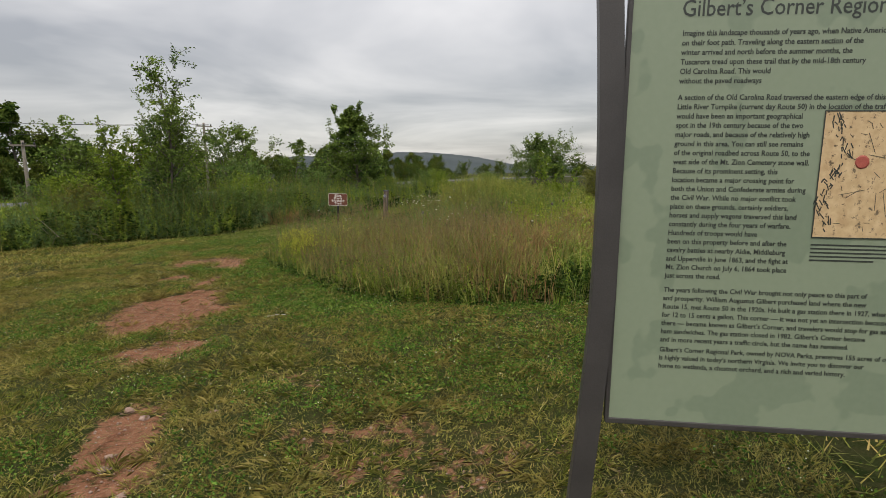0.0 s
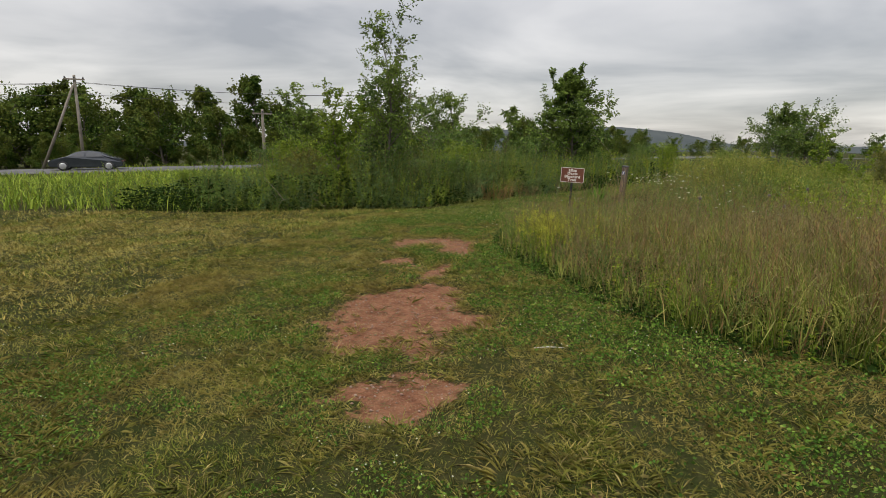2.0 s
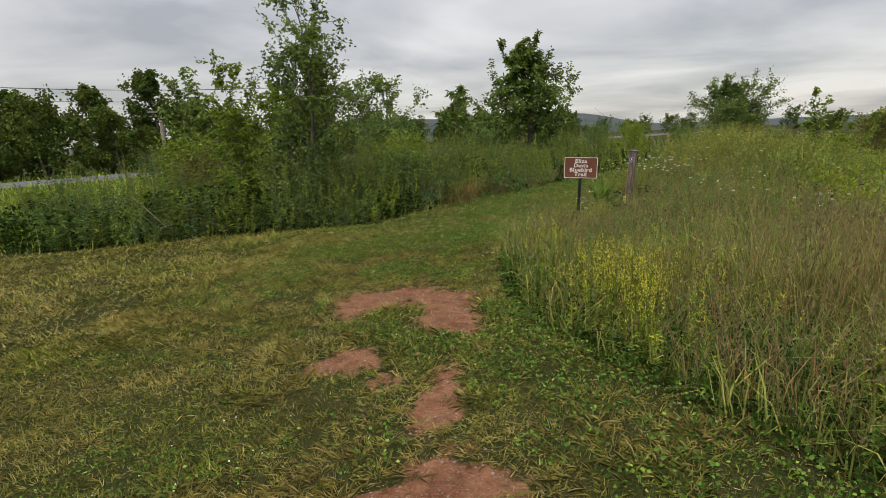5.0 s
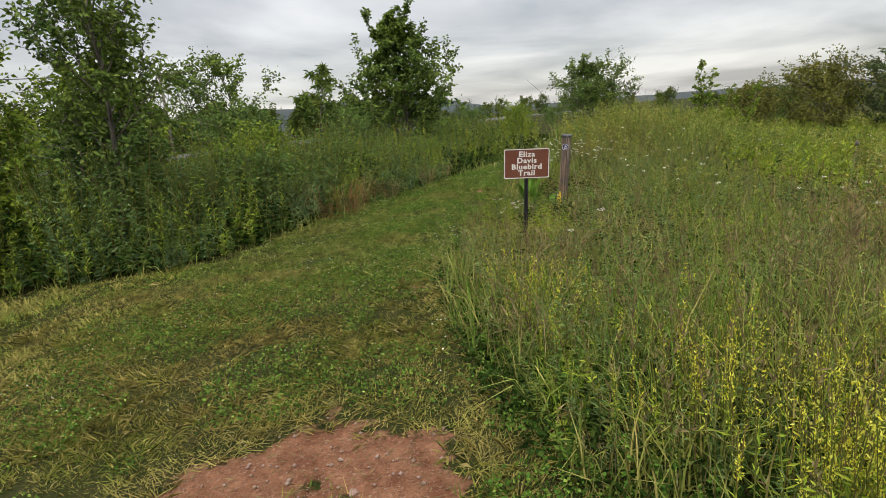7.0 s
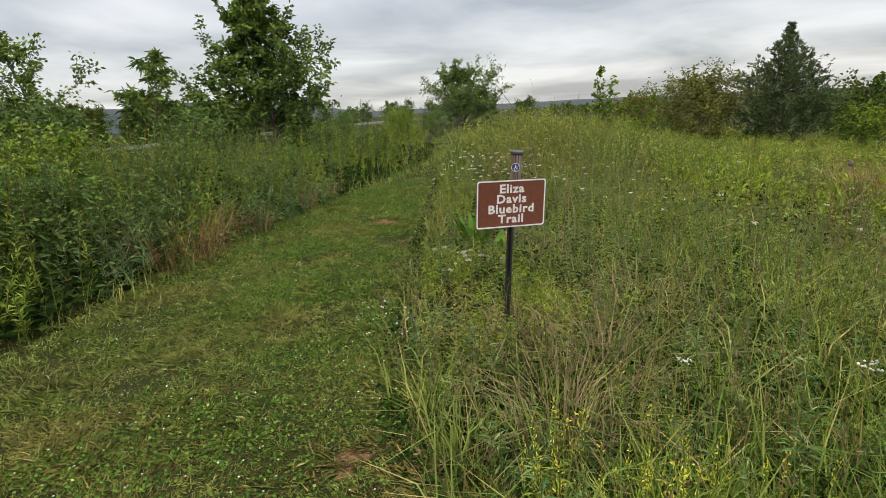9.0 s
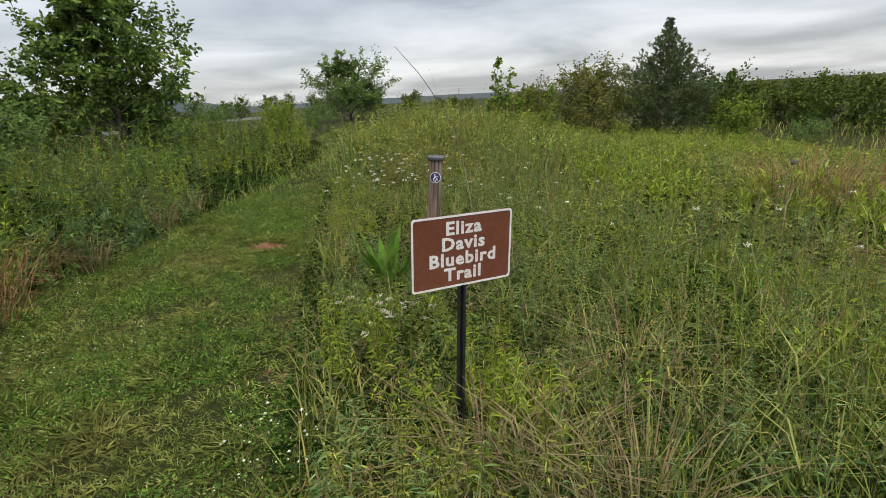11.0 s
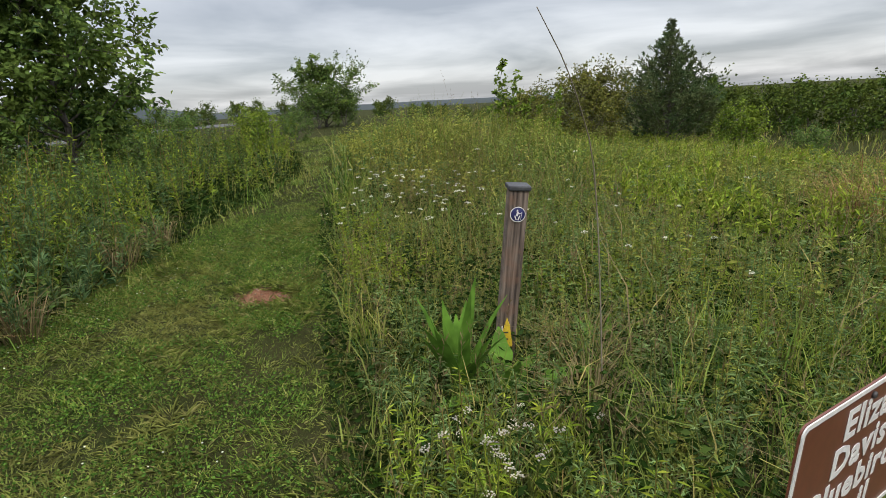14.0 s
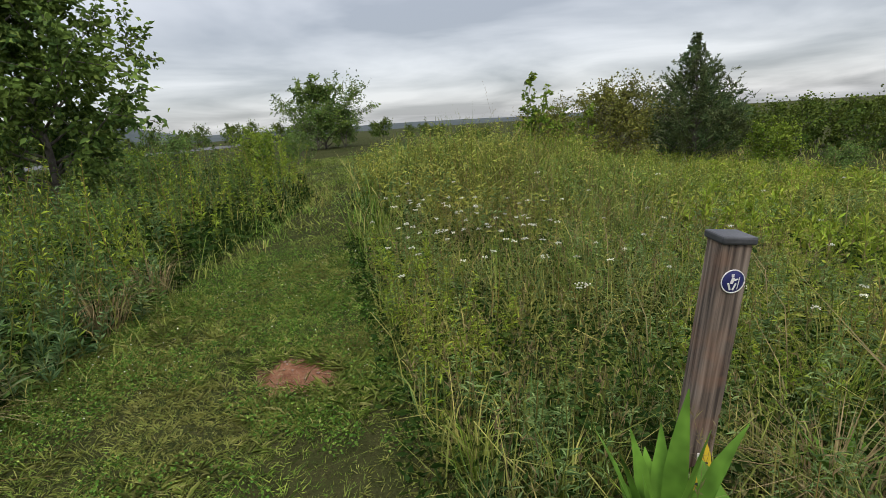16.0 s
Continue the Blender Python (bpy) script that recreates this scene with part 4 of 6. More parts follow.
face = pose(0, 0, CZ, 0, 0, 0)
part("panel", plate(W_, H_, 0.003, 0.015), BROWN, sgn, "brown sign panel", face)
part("border", plate(W_ - 0.002, H_ - 0.002, 0.002, 0.014, 0.008), OFFWHITE, sgn, "white border line", face @ Matrix.Translation((0, -0.0025, 0)))
for k, word in enumerate(("Eliza", "Davis", "Bluebird", "Trail")):
    lettering(word, 0.075, OFFWHITE, "lettering", sgn, face @ pose(0.0, -0.001, 0.072 - k * 0.064, 90, 0, 0), 0.0023, "CENTER", 1.11, 1.12)
for dz in (-0.136, 0.128):
    part_mesh("bolt", mesh_np("bolt", *tube([[0, 0.001, 0], [0, -0.004, 0], [0, -0.006, 0]], [0.006, 0.006, 0.003], 8), [BRONZE]), None, sgn, "", face @ Matrix.Translation((0, 0, dz)))
ub = bmesh.new()
upf = [(-0.035, 0.006), (-0.035, 0.010), (-0.018, 0.010), (-0.012, 0.036), (0.012, 0.036), (0.018, 0.010), (0.035, 0.010), (0.035, 0.006), (0.014, 0.006), (0.009, 0.032), (-0.009, 0.032), (-0.014, 0.006)]
upf = [(a * 0.6, b * 0.7) for a, b in upf]
lo = [ub.verts.new((a, b, 0.0)) for a, b in upf]
hi = [ub.verts.new((a, b, CZ + 0.11)) for a, b in upf]
for i in range(len(upf)):
    j = (i + 1) % len(upf)
    ub.faces.new((lo[i], lo[j], hi[j], hi[i]))
ub.faces.new(lo[::-1])
ub.faces.new(hi)
bmesh.ops.recalc_face_normals(ub, faces=ub.faces[:])
part("post", ub, BLACKMETAL, sgn, "black steel channel post")

# ---- wooden trail marker post ----
PX, PY = -1.62, 15.52
pz = float(height(PX, PY))
mk = thing("marker_post", (PX, PY, pz - 0.1), "weathered square wooden marker post with a black cap", "post", "", -30)
mk.matrix_basis = Matrix.Translation((PX, PY, pz - 0.1)) @ Matrix.Rotation(radians(6.0), 4, Vector((0.8, 0.6, 0))) @ pose(0, 0, 0, 0, 0, -30)
PH = 1.155 - pz
bm = box_bm(0.108, 0.108, PH, (0, 0, PH / 2), 0.008, 2)
part("post", bm, POST, mk)
cb = box_bm(0.128, 0.128, 0.03, (0, 0, PH + 0.012), 0.008, 2)
part("cap", cb, CAP, mk, "black flat cap")
disc = part_mesh("marker_disc", mesh_np("marker_disc", *tube([[0, -0.052, 0], [0, -0.057, 0], [0, -0.0585, 0]], [0.042, 0.042, 0.04], 28), [BLUE]), None, mk, "round blue marker disc", Matrix.Translation((0, 0, PH - 0.135)))
part_mesh("disc_rim", mesh_np("disc_rim", *tube([[0.042 * math.cos(a), -0.058, 0.042 * math.sin(a)] for a in np.linspace(0, 2 * math.pi, 30)], np.full(30, 0.0022), 5), [OFFWHITE]), None, disc, "white rim")
sb = bmesh.new()
for sx, sz, w, h, rot in ((-0.004, 0.022, 0.012, 0.012, 0), (-0.003, 0.003, 0.014, 0.026, 12), (-0.012, -0.019, 0.008, 0.03, -22), (0.007, -0.019, 0.008, 0.03, 20), (0.02, -0.006, 0.003, 0.05, 4), (0.010, 0.007, 0.02, 0.005, -20)):
    bmesh.ops.create_cube(sb, size=1.0, matrix=pose(sx, -0.0595, sz, 0, rot, 0) @ Matrix.Diagonal((w * 0.75, 0.002, h * 0.9, 1)))
part("symbol", sb, OFFWHITE, disc, "white pictogram of plain bars")

# ---- information board ----
BX, BY, BR = 0.60, 2.14, -7
BZ = float(height(BX, BY))
BLEAN = pose(0, 0, 0, 0, 1.7, 0)
board = thing("information_board", (BX, BY, BZ - 0.05), "green printed information board in a dark bronze frame", "information board", "", BR)
board.matrix_basis = Matrix.Translation((BX, BY, BZ - 0.05)) @ pose(0, 0, 0, 0, 0, BR) @ BLEAN
BW, B0, BH = 1.22, 0.55, 1.80


def board_post(x0):
    zz = np.linspace(0, 2.5, 16)
    bow = 0.055 * np.sin(np.clip((zz - 0.2) / 2.3, 0, 1) * np.pi) - 0.03
    bm = bmesh.new()
    rings = []
    for z, b in zip(zz, bow):
        rings.append([bm.verts.new((x0 + b + sx * 0.046, sy * 0.03, float(z))) for sx, sy in ((-1, -1), (1, -1), (1, 1), (-1, 1))])
    for a, b in zip(rings[:-1], rings[1:]):
        for i in range(4):
            bm.faces.new((a[i], a[(i + 1) % 4], b[(i + 1) % 4], b[i]))
    bm.faces.new(rings[0][::-1])
    bm.faces.new(rings[-1])
    bmesh.ops.recalc_face_normals(bm, faces=bm.faces[:])
    return bm


part("post", board_post(0.0), BRONZE, board)
part("post", board_post(BW + 0.09), BRONZE, board)
pf = pose(0.072, 0, B0 + 0.05, 0, -0.2, 0)
part("panel", box_bm(BW, 0.012, BH, (BW / 2, 0, BH / 2), 0.002, 1), PANEL, board, "green printed panel", pf)
for nm, bb in (("frame_rail", box_bm(BW + 0.02, 0.03, 0.022, (BW / 2, 0, -0.008), 0.003)), ("frame_rail", box_bm(BW + 0.02, 0.03, 0.022, (BW / 2, 0, BH + 0.008), 0.003)), ("frame_stile", box_bm(0.018, 0.03, BH, (-0.004, 0, BH / 2), 0.003)), ("frame_stile", box_bm(0.018, 0.03, BH, (BW + 0.004, 0, BH / 2), 0.003))):
    part(nm, bb, BRONZE, board, "", pf)


def line(text, x, z, size, xs=0.86):
    lettering(text, size, INK, "lettering", board, pf @ pose(x + 0.07, -0.0068, z, 90, 0, 0), 0.0005, "LEFT", 1.0, xs)


line("Gilbert\u2019s Corner Regional Park", 0.112, 1.60, 0.084)
BLOCKS = [(1.425, 0.12, ["Imagine this landscape thousands of years ago, when Native Americans", "on their foot path. Traveling along the eastern section of the", "winter arrived and north before the summer months, the", "Tuscarora tread upon these trail that by the mid-18th century", "Old Carolina Road. This would", "without the paved roadways"]),
          (1.205, 0.12, ["A section of the Old Carolina Road traversed the eastern edge of this", "Little River Turnpike (current day Route 50) in the location of the traffic", "would have been an important geographical", "spot in the 19th century because of the two", "major roads, and because of the relatively high", "ground in this area. You can still see remains", "of the original roadbed across Route 50, to the", "west side of the Mt. Zion Cemetery stone wall.", "Because of its prominent setting, this", "location became a major crossing point for", "both the Union and Confederate armies during", "the Civil War. While no major conflict took", "place on these grounds, certainly soldiers,", "horses and supply wagons traversed this land", "constantly during the four years of warfare.", "Hundreds of troops would have", "been on this property before and after the", "cavalry battles at nearby Aldie, Middleburg", "and Upperville in June 1863, and the fight at", "Mt. Zion Church on July 6, 1864 took place", "just across the road."]),
          (0.50, 0.12, ["The years following the Civil War brought not only peace to this part of", "and prosperity. William Augustus Gilbert purchased land where the new", "Route 15, met Route 50 in the 1920s. He built a gas station there in 1927, where", "for 12 to 15 cents a gallon. This corner \u2014 it was not yet an intersection because", "there \u2014 became known as Gilbert\u2019s Corner, and travelers would stop for gas as", "ham sandwiches. The gas station closed in 1982. Gilbert\u2019s Corner became", "and in more recent years a traffic circle, but the name has remained."]),
          (0.265, 0.12, ["Gilbert\u2019s Corner Regional Park, owned by NOVA Parks, preserves 155 acres of open", "is highly valued in today\u2019s northern Virginia. We invite you to discover our", "home to wetlands, a chestnut orchard, and a rich and varied history."])]
for z0, x0, lines in BLOCKS:
    for k, tx in enumerate(lines):
        line(tx, x0, (z0 - k * 0.0325) * 1.06 + 0.02, 0.0285, 0.9)
part("map", box_bm(0.40, 0.004, 0.47, (0.0, 0, 0), 0.001, 1), MAP, board, "printed tan map", pf @ pose(0.92, -0.0065, 1.02))
r = np.random.default_rng(5)
for k in range(34):
    a, b, g = r.uniform(-0.13, 0.13), r.uniform(-0.2, 0.2), r.uniform(0, 180)
    part("map_line", box_bm(r.uniform(0.03, 0.10) if abs(a) < 0.085 and abs(b) < 0.15 else 0.022, 0.0006, 0.0018), INK, board, "", pf @ pose(0.92 + a, -0.0092, 1.02 + b, 0, g, 0))
for a, b, w, h in ((0, 0.236, 0.404, 0.004), (0, -0.236, 0.404, 0.004), (-0.201, 0, 0.004, 0.476), (0.201, 0, 0.004, 0.476)):
    part("map_border", box_bm(w, 0.001, h), INK, board, "dark border line round the map", pf @ pose(0.92 + a, -0.009, 1.02 + b))
for k in range(70):
    b = r.uniform(-0.21, 0.22)
    a = -0.175 + 0.05 * r.uniform(0, 1) + 0.035 * math.sin(b * 17)
    part("map_hatching", box_bm(r.uniform(0.012, 0.03), 0.0006, 0.004), INK, board, "", pf @ pose(0.92 + a, -0.0092, 1.02 + b, 0, r.uniform(40, 130), 0))
for k in range(5):
    part("caption_bar", box_bm(0.33 - 0.1 * (k == 4), 0.0006, 0.006), INK, board, "", pf @ pose(0.885 - 0.05 * (k == 4), -0.0068, 0.755 - k * 0.015))
part_mesh("map_spot", mesh_np("map_spot", *tube([[0, 0, 0], [0, -0.0008, 0], [0, -0.001, 0]], [0.026, 0.026, 0.02], 9), [surface("map_red", (0.36, 0.07, 0.05), (0.42, 0.1, 0.07), 20, 0.5, bump=0.0)]), None, board, "red spot on the map", pf @ pose(0.865, -0.009, 1.07))

# ---- stones on the path ----
for x, y, s in ((-2.24, 3.62, 0.058), (-2.06, 3.49, 0.048), (-1.58, 3.5, 0.05), (-1.7, 2.6, 0.04), (-1.95, 2.85, 0.045), (-2.0, 3.0, 0.035), (-4.1, 9.9, 0.03), (-3.7, 9.75, 0.03)):
    bm = bmesh.new()
    bmesh.ops.create_icosphere(bm, subdivisions=2, radius=1.0)
    for v in bm.verts:
        v.co *= 0.8 + 0.4 * noise.noise(v.co * 1.3 + Vector((x * 9, y * 7, 0)))
        v.co = Vector((v.co.x * s, v.co.y * s * 0.8, v.co.z * s * 0.5))
    me = bpy.data.meshes.new("stone")
    bm.to_mesh(me)
    bm.free()
    me.materials.append(STONE)
    ob = new("stone", me)
    ob.matrix_basis = pose(x, y, float(height(x, y)) - 0.02 + s * 0.12, 0, 0, x * 900)
    tagged(ob, "pale reddish stone lying in bare clay", "stone", "loose stones")

# ---- mown grass ----
def lawn_keep(x, y, margin=0.12):
    return (x < field_edge(y) + margin * 2.5) & (x > thick_edge(y) - margin * 3)


def lawn(n, x0, x1, y0, y1, h, w):
    x, y = scatter(n, x0, x1, y0, y1)
    s = soil(x, y)
    k = lawn_keep(x, y) & (rng.uniform(0, 1, n) > s * 1.5 - 0.12) & (rng.uniform(0, 1, n) < 0.6 + 1.3 * vnoise(x * 1.7, y * 1.7, 31) * (0.5 + vnoise(x * 7, y * 7, 32)))
    x, y = x[k], y[k]
    n = len(x)
    tuft = 0.35 + 1.5 * vnoise(x * 2.6, y * 2.6, 33) * vnoise(x * 6.5, y * 6.5, 34) + 0.35 * vnoise(x * 0.7, y * 0.7, 36)
    return spikes(rooted(x, y), h * tuft * rng.uniform(0.5, 1.4, n), w * rng.uniform(0.7, 1.3, n), rng.uniform(0.5, 1.75, n), rng.uniform(0, 6.283, n) * 0.8 + vnoise(x * 0.8, y * 0.8, 35) * 4)


def turf_tufts(n, x0, x1, y0, y1, per, h, w):
    """Low tufts of arching blades that lean outwards from their centre."""
    x, y = scatter(n, x0, x1, y0, y1)
    k = lawn_keep(x, y) & (rng.uniform(0, 1, n) > soil(x, y) * 1.25 - 0.05) & (rng.uniform(0, 1, n) < 0.15 + 1.5 * vnoise(x * 2.1, y * 2.1, 37) * vnoise(x * 0.8, y * 0.8, 38))
    x, y = x[k], y[k]
    n = len(x)
    size = rng.uniform(0.5, 1.3, n) * (0.45 + 1.1 * vnoise(x * 3.2, y * 3.2, 39))
    comb = vnoise(x * 0.6, y * 0.6, 40) * 6.283
    a = rng.uniform(0, 6.283, (n, per))
    r_ = 0.035 * np.sqrt(rng.uniform(0, 1, (n, per))) * size[:, None]
    px, py = (x[:, None] + r_ * np.cos(a)).ravel(), (y[:, None] + r_ * np.sin(a)).ravel()
    el = rng.uniform(0.25, 1.15, (n, per))
    d = np.stack([np.cos(a) * np.cos(el) + 0.35 * np.cos(comb)[:, None], np.sin(a) * np.cos(el) + 0.35 * np.sin(comb)[:, None], np.sin(el)], -1).reshape(-1, 3)
    return leaves(rooted(px, py), d, (h * size[:, None] * rng.uniform(0.6, 1.35, (n, per))).ravel(), w * rng.uniform(0.7, 1.3, n * per), 0.1, 0.25)


turf, trail = Pile(), Pile()
turf.put(*lawn(190000, -6.5, 2.0, 1.0, 7.0, 0.05, 0.006), 1)
turf.put(*lawn(170000, -7.2, -1.2, 7.0, 13.6, 0.05, 0.007), 1)
trail.put(*lawn(210000, -8.5, 0.0, 12.6, 21.0, 0.055, 0.008), 1)
turf.put(*turf_tufts(23000, -6.5, 2.0, 1.0, 7.0, 12, 0.075, 0.0036), 0)
turf.put(*turf_tufts(18000, -7.2, -1.2, 7.0, 13.6, 12, 0.075, 0.0038), 0)
trail.put(*turf_tufts(24000, -6.5, -0.5, 12.6, 20.0, 13, 0.075, 0.0040), 0)
turf.put(*turf_tufts(6000, -14, -6.5, 1.0, 15.5, 12, 0.085, 0.0055), 0)
turf.put(*lawn(130000, -14, -6.5, 1.0, 15.5, 0.07, 0.018), 1)
turf.put(*lawn(70000, -30, -12, 2.0, 18, 0.10, 0.022), 1)
turf.put(*lawn(30000, 2, 12, -4, 6.0, 0.10, 0.014), 1)
turf.put(*lawn(25000, -14, 2, -6, 1.0, 0.10, 0.014), 1)
trail.put(*lawn(50000, -3, 8, 21, 36.0, 0.10, 0.022), 1)
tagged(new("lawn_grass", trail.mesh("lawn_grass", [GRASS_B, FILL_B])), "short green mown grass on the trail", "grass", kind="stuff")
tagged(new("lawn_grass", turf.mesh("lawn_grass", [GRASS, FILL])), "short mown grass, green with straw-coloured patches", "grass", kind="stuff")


def clover(n, x0, x1, y0, y1, size, thr):
    x, y = scatter(n, x0, x1, y0, y1)
    k = lawn_keep(x, y, 0.05) & (0.6 * vnoise(x * 1.1, y * 1.1, 41) + 0.75 * vnoise(x * 4.2, y * 4.2, 42) > thr) & (soil(x, y) < 0.3)
    rim = np.minimum(np.minimum(x - x0, x1 - x), np.minimum(y - y0, y1 - y)) / 1.1
    k &= rng.uniform(0, 1, n) < rim
    x, y = x[k], y[k]
    p = rooted(x, y, 0.0)
    p[:, 2] += rng.uniform(0.015, 0.07, len(x))
    d = rng.normal(size=(len(x), 3))
    d[:, 2] = rng.uniform(-0.2, 0.45, len(x))
    return leaves(p, d, size * rng.uniform(0.6, 1.3, len(x)), size * 0.8 * rng.uniform(0.7, 1.2, len(x)), 0.1)


cl = Pile()
cl.put(*clover(130000, -6, 2.2, 1.0, 8.0, 0.018, 0.70))
cl.put(*clover(80000, -7, -1.0, 8.0, 14.0, 0.019, 0.68))
cl.put(*clover(120000, -5, -0.5, 13.0, 21.0, 0.016, 0.56))
cl.put(*clover(15000, -1.6, 4.2, 3.4, 7.2, 0.024, 0.3))
cl.put(*clover(22000, -4.4, -0.6, 5.4, 11.2, 0.024, 0.35))
tagged(new("clover_leaves", cl.mesh("clover_leaves", [CLOVER])), "low green clover leaves among mown grass", "clover", kind="stuff")

x, y = scatter(5200, -6.5, 2, 1.3, 20)
k = lawn_keep(x, y, 0.0) & (vnoise(x * 1.1, y * 1.1, 41) > 0.5) & (soil(x, y) < 0.2)
p = rooted(x[k], y[k], 0)
p[:, 2] += rng.uniform(0.05, 0.10, len(p))
tagged(new("clover_flowers", Pile().put(*blobs(p, rng.uniform(0.003, 0.007, len(p)))).mesh("clover_flowers", [WHITE])), "small white clover flower heads in the lawn", "flowers", kind="stuff")


# straw and grit on the bare clay
x, y = scatter(130000, -5.6, 1.2, 2.0, 18.3)
k = soil(x, y) > 0.25
x, y = x[k], y[k]
n = len(x)
p = rooted(x, y, 0.0)
grit = Pile().put(*blobs(p[: n // 3] - np.array([0, 0, 0.015]), 0.003 + 0.013 * rng.uniform(0, 1, n // 3) ** 5), 0)
tagged(new("grit", grit.mesh("grit", [STONE])), "small reddish stones on bare clay", "gravel", kind="stuff")
q = p[n // 3: 2 * n // 3] + np.array([0, 0, -0.006])
a = rng.uniform(0, 6.283, len(q))
straw = Pile().put(*leaves(q, np.stack([np.cos(a), np.sin(a), rng.uniform(-0.05, 0.25, len(q))], 1), rng.uniform(0.03, 0.09, len(q)), np.full(len(q), 0.004), 0.1), 0)
tagged(new("straw", straw.mesh("straw", [SEED])), "dry clippings lying on bare clay", "straw", kind="stuff")


# ---- tall meadow ----
def meadow_height(x, y):
    e = x - field_edge(y)
    h = 0.26 + (0.16 + 0.26 * np.clip((11.5 - y) / 2.5, 0, 1)) * np.clip(e / 1.6, 0, 1) + 0.34 * (vnoise(x * 0.8, y * 0.8, 51) - 0.4)
    h += 0.75 * np.exp(-(((x - 2.2) / 2.6) ** 2 + ((y - 21.5) / 3.0) ** 2))
    return np.maximum(h, 0.15) + 0.15 * np.clip((e - 4) / 8, 0, 1)


def meadow(n, x0, x1, y0, y1, w, mult=1.0, thin=None):
    x, y = scatter(n, x0, x1, y0, y1)
    e = x - field_edge(y)
    k = (e > -0.05 + 0.25 * (vnoise(x * 2, y * 2, 53) - 0.5)) & (np.hypot(x - SX, y - SY) > 0.05) & (np.hypot(x - PX, y - PY) > 0.1)
    k &= rng.uniform(0, 1, n) < 0.12 + 1.7 * vnoise(x * 1.9, y * 1.9, 55) * vnoise(x * 0.7, y * 0.7, 56) + 0.5 * (vnoise(x * 5, y * 5, 58) > 0.7)
    if thin is not None:
        k &= thin(x, y)
    x, y = x[k], y[k]
    n = len(x)
    h = meadow_height(x, y) * rng.uniform(0.55, 1.35, n) * mult
    return rooted(x, y), np.maximum(h, 0.08), w * rng.uniform(0.6, 1.4, n), np.clip(rng.gamma(2.4, 0.27, n), 0.08, 1.25), rng.uniform(0, 6.283, n)


md = Pile()
for n, x0, x1, y0, y1, w in ((12000, -3.6, 1.0, 6.0, 10.5, 0.008), (9000, -3.7, 1.0, 10.5, 15.5, 0.0075), (8000, -3.2, 2.0, 15.5, 20.5, 0.008), (9000, -1, 6, 4.5, 13, 0.008),
                             (6000, 1, 9, 8, 22, 0.014), (8000, 6, 20, 5, 24, 0.024), (14000, -1.5, 12, 20, 33, 0.018), (9000, 12, 45, -5, 45, 0.05)):
    p, h, w_, l, tn = meadow(n, x0, x1, y0, y1, w)
    md.put(*blades(p, h, w_, l, tn), 0)


def tussocks(pile, n, x0, x1, y0, y1, per, rad, w, up=1.0):
    """Bunch grasses: blades that fan out from a shared foot; each bunch has its own height and one of three greens."""
    x, y = scatter(n, x0, x1, y0, y1)
    k = (x - field_edge(y) > 0.12) & (np.hypot(x - SX, y - SY) > 0.09) & (np.hypot(x - PX, y - PY) > 0.24)
    x, y = x[k], y[k]
    tall = meadow_height(x, y) * rng.uniform(0.55, 1.3, len(x)) * up
    kind = vnoise(x * 0.55, y * 0.55, 91) + rng.normal(0, 0.16, len(x))
    for m, s in ((0, (kind > 0.38) & (kind < 0.66)), (1, kind <= 0.38), (2, kind >= 0.66)):
        c = int(s.sum())
        a = rng.uniform(0, 6.283, (c, per))
        f = np.sqrt(rng.uniform(0, 1, (c, per)))
        px, py = x[s][:, None] + rad * 0.5 * f * np.cos(a), y[s][:, None] + rad * 0.5 * f * np.sin(a)
        h = tall[s][:, None] * rng.uniform(0.5, 1.15, (c, per)) * (1.1 - 0.35 * f)
        pile.put(*blades(rooted(px.ravel(), py.ravel()), h.ravel(), w * rng.uniform(0.6, 1.3, c * per), (0.12 + 0.75 * f * rng.uniform(0.4, 1.2, (c, per))).ravel(), (a + rng.normal(0, 0.3, (c, per))).ravel(), 0.3), m)


tussocks(md, 800, -3.6, 1.0, 6.0, 12.0, 34, 0.16, 0.006)
tussocks(md, 700, -3.6, 1.6, 12.0, 20.5, 34, 0.16, 0.006)
tussocks(md, 700, 0.5, 9, 5.0, 14.0, 28, 0.2, 0.008)
tussocks(md, 800, 1.5, 12, 14.0, 26.0, 26, 0.22, 0.014)
tussocks(md, 350, 9, 24, 5.0, 26.0, 22, 0.3, 0.026)
tussocks(md, 300, -0.5, 10, 24.0, 38.0, 22, 0.3, 0.024)
tagged(new("meadow_grass", md.mesh("meadow_grass", [TALL, TALL_B, TALL_Y])), "tall unmown meadow grass, green and straw-coloured", "grass", kind="stuff")

# low leaves under the tall grass, coloured dark in place of its shade
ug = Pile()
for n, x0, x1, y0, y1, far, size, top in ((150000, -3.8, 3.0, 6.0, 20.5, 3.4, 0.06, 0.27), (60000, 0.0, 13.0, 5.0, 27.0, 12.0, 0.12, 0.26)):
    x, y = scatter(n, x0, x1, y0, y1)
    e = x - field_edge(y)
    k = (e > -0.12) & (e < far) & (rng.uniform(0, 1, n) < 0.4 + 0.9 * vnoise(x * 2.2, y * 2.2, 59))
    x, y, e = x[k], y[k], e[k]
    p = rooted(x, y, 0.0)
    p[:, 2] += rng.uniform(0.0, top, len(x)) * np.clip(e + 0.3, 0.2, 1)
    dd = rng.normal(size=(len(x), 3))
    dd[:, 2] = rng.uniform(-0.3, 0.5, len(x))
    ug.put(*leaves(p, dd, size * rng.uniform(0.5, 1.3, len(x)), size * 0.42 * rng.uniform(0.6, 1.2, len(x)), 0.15))
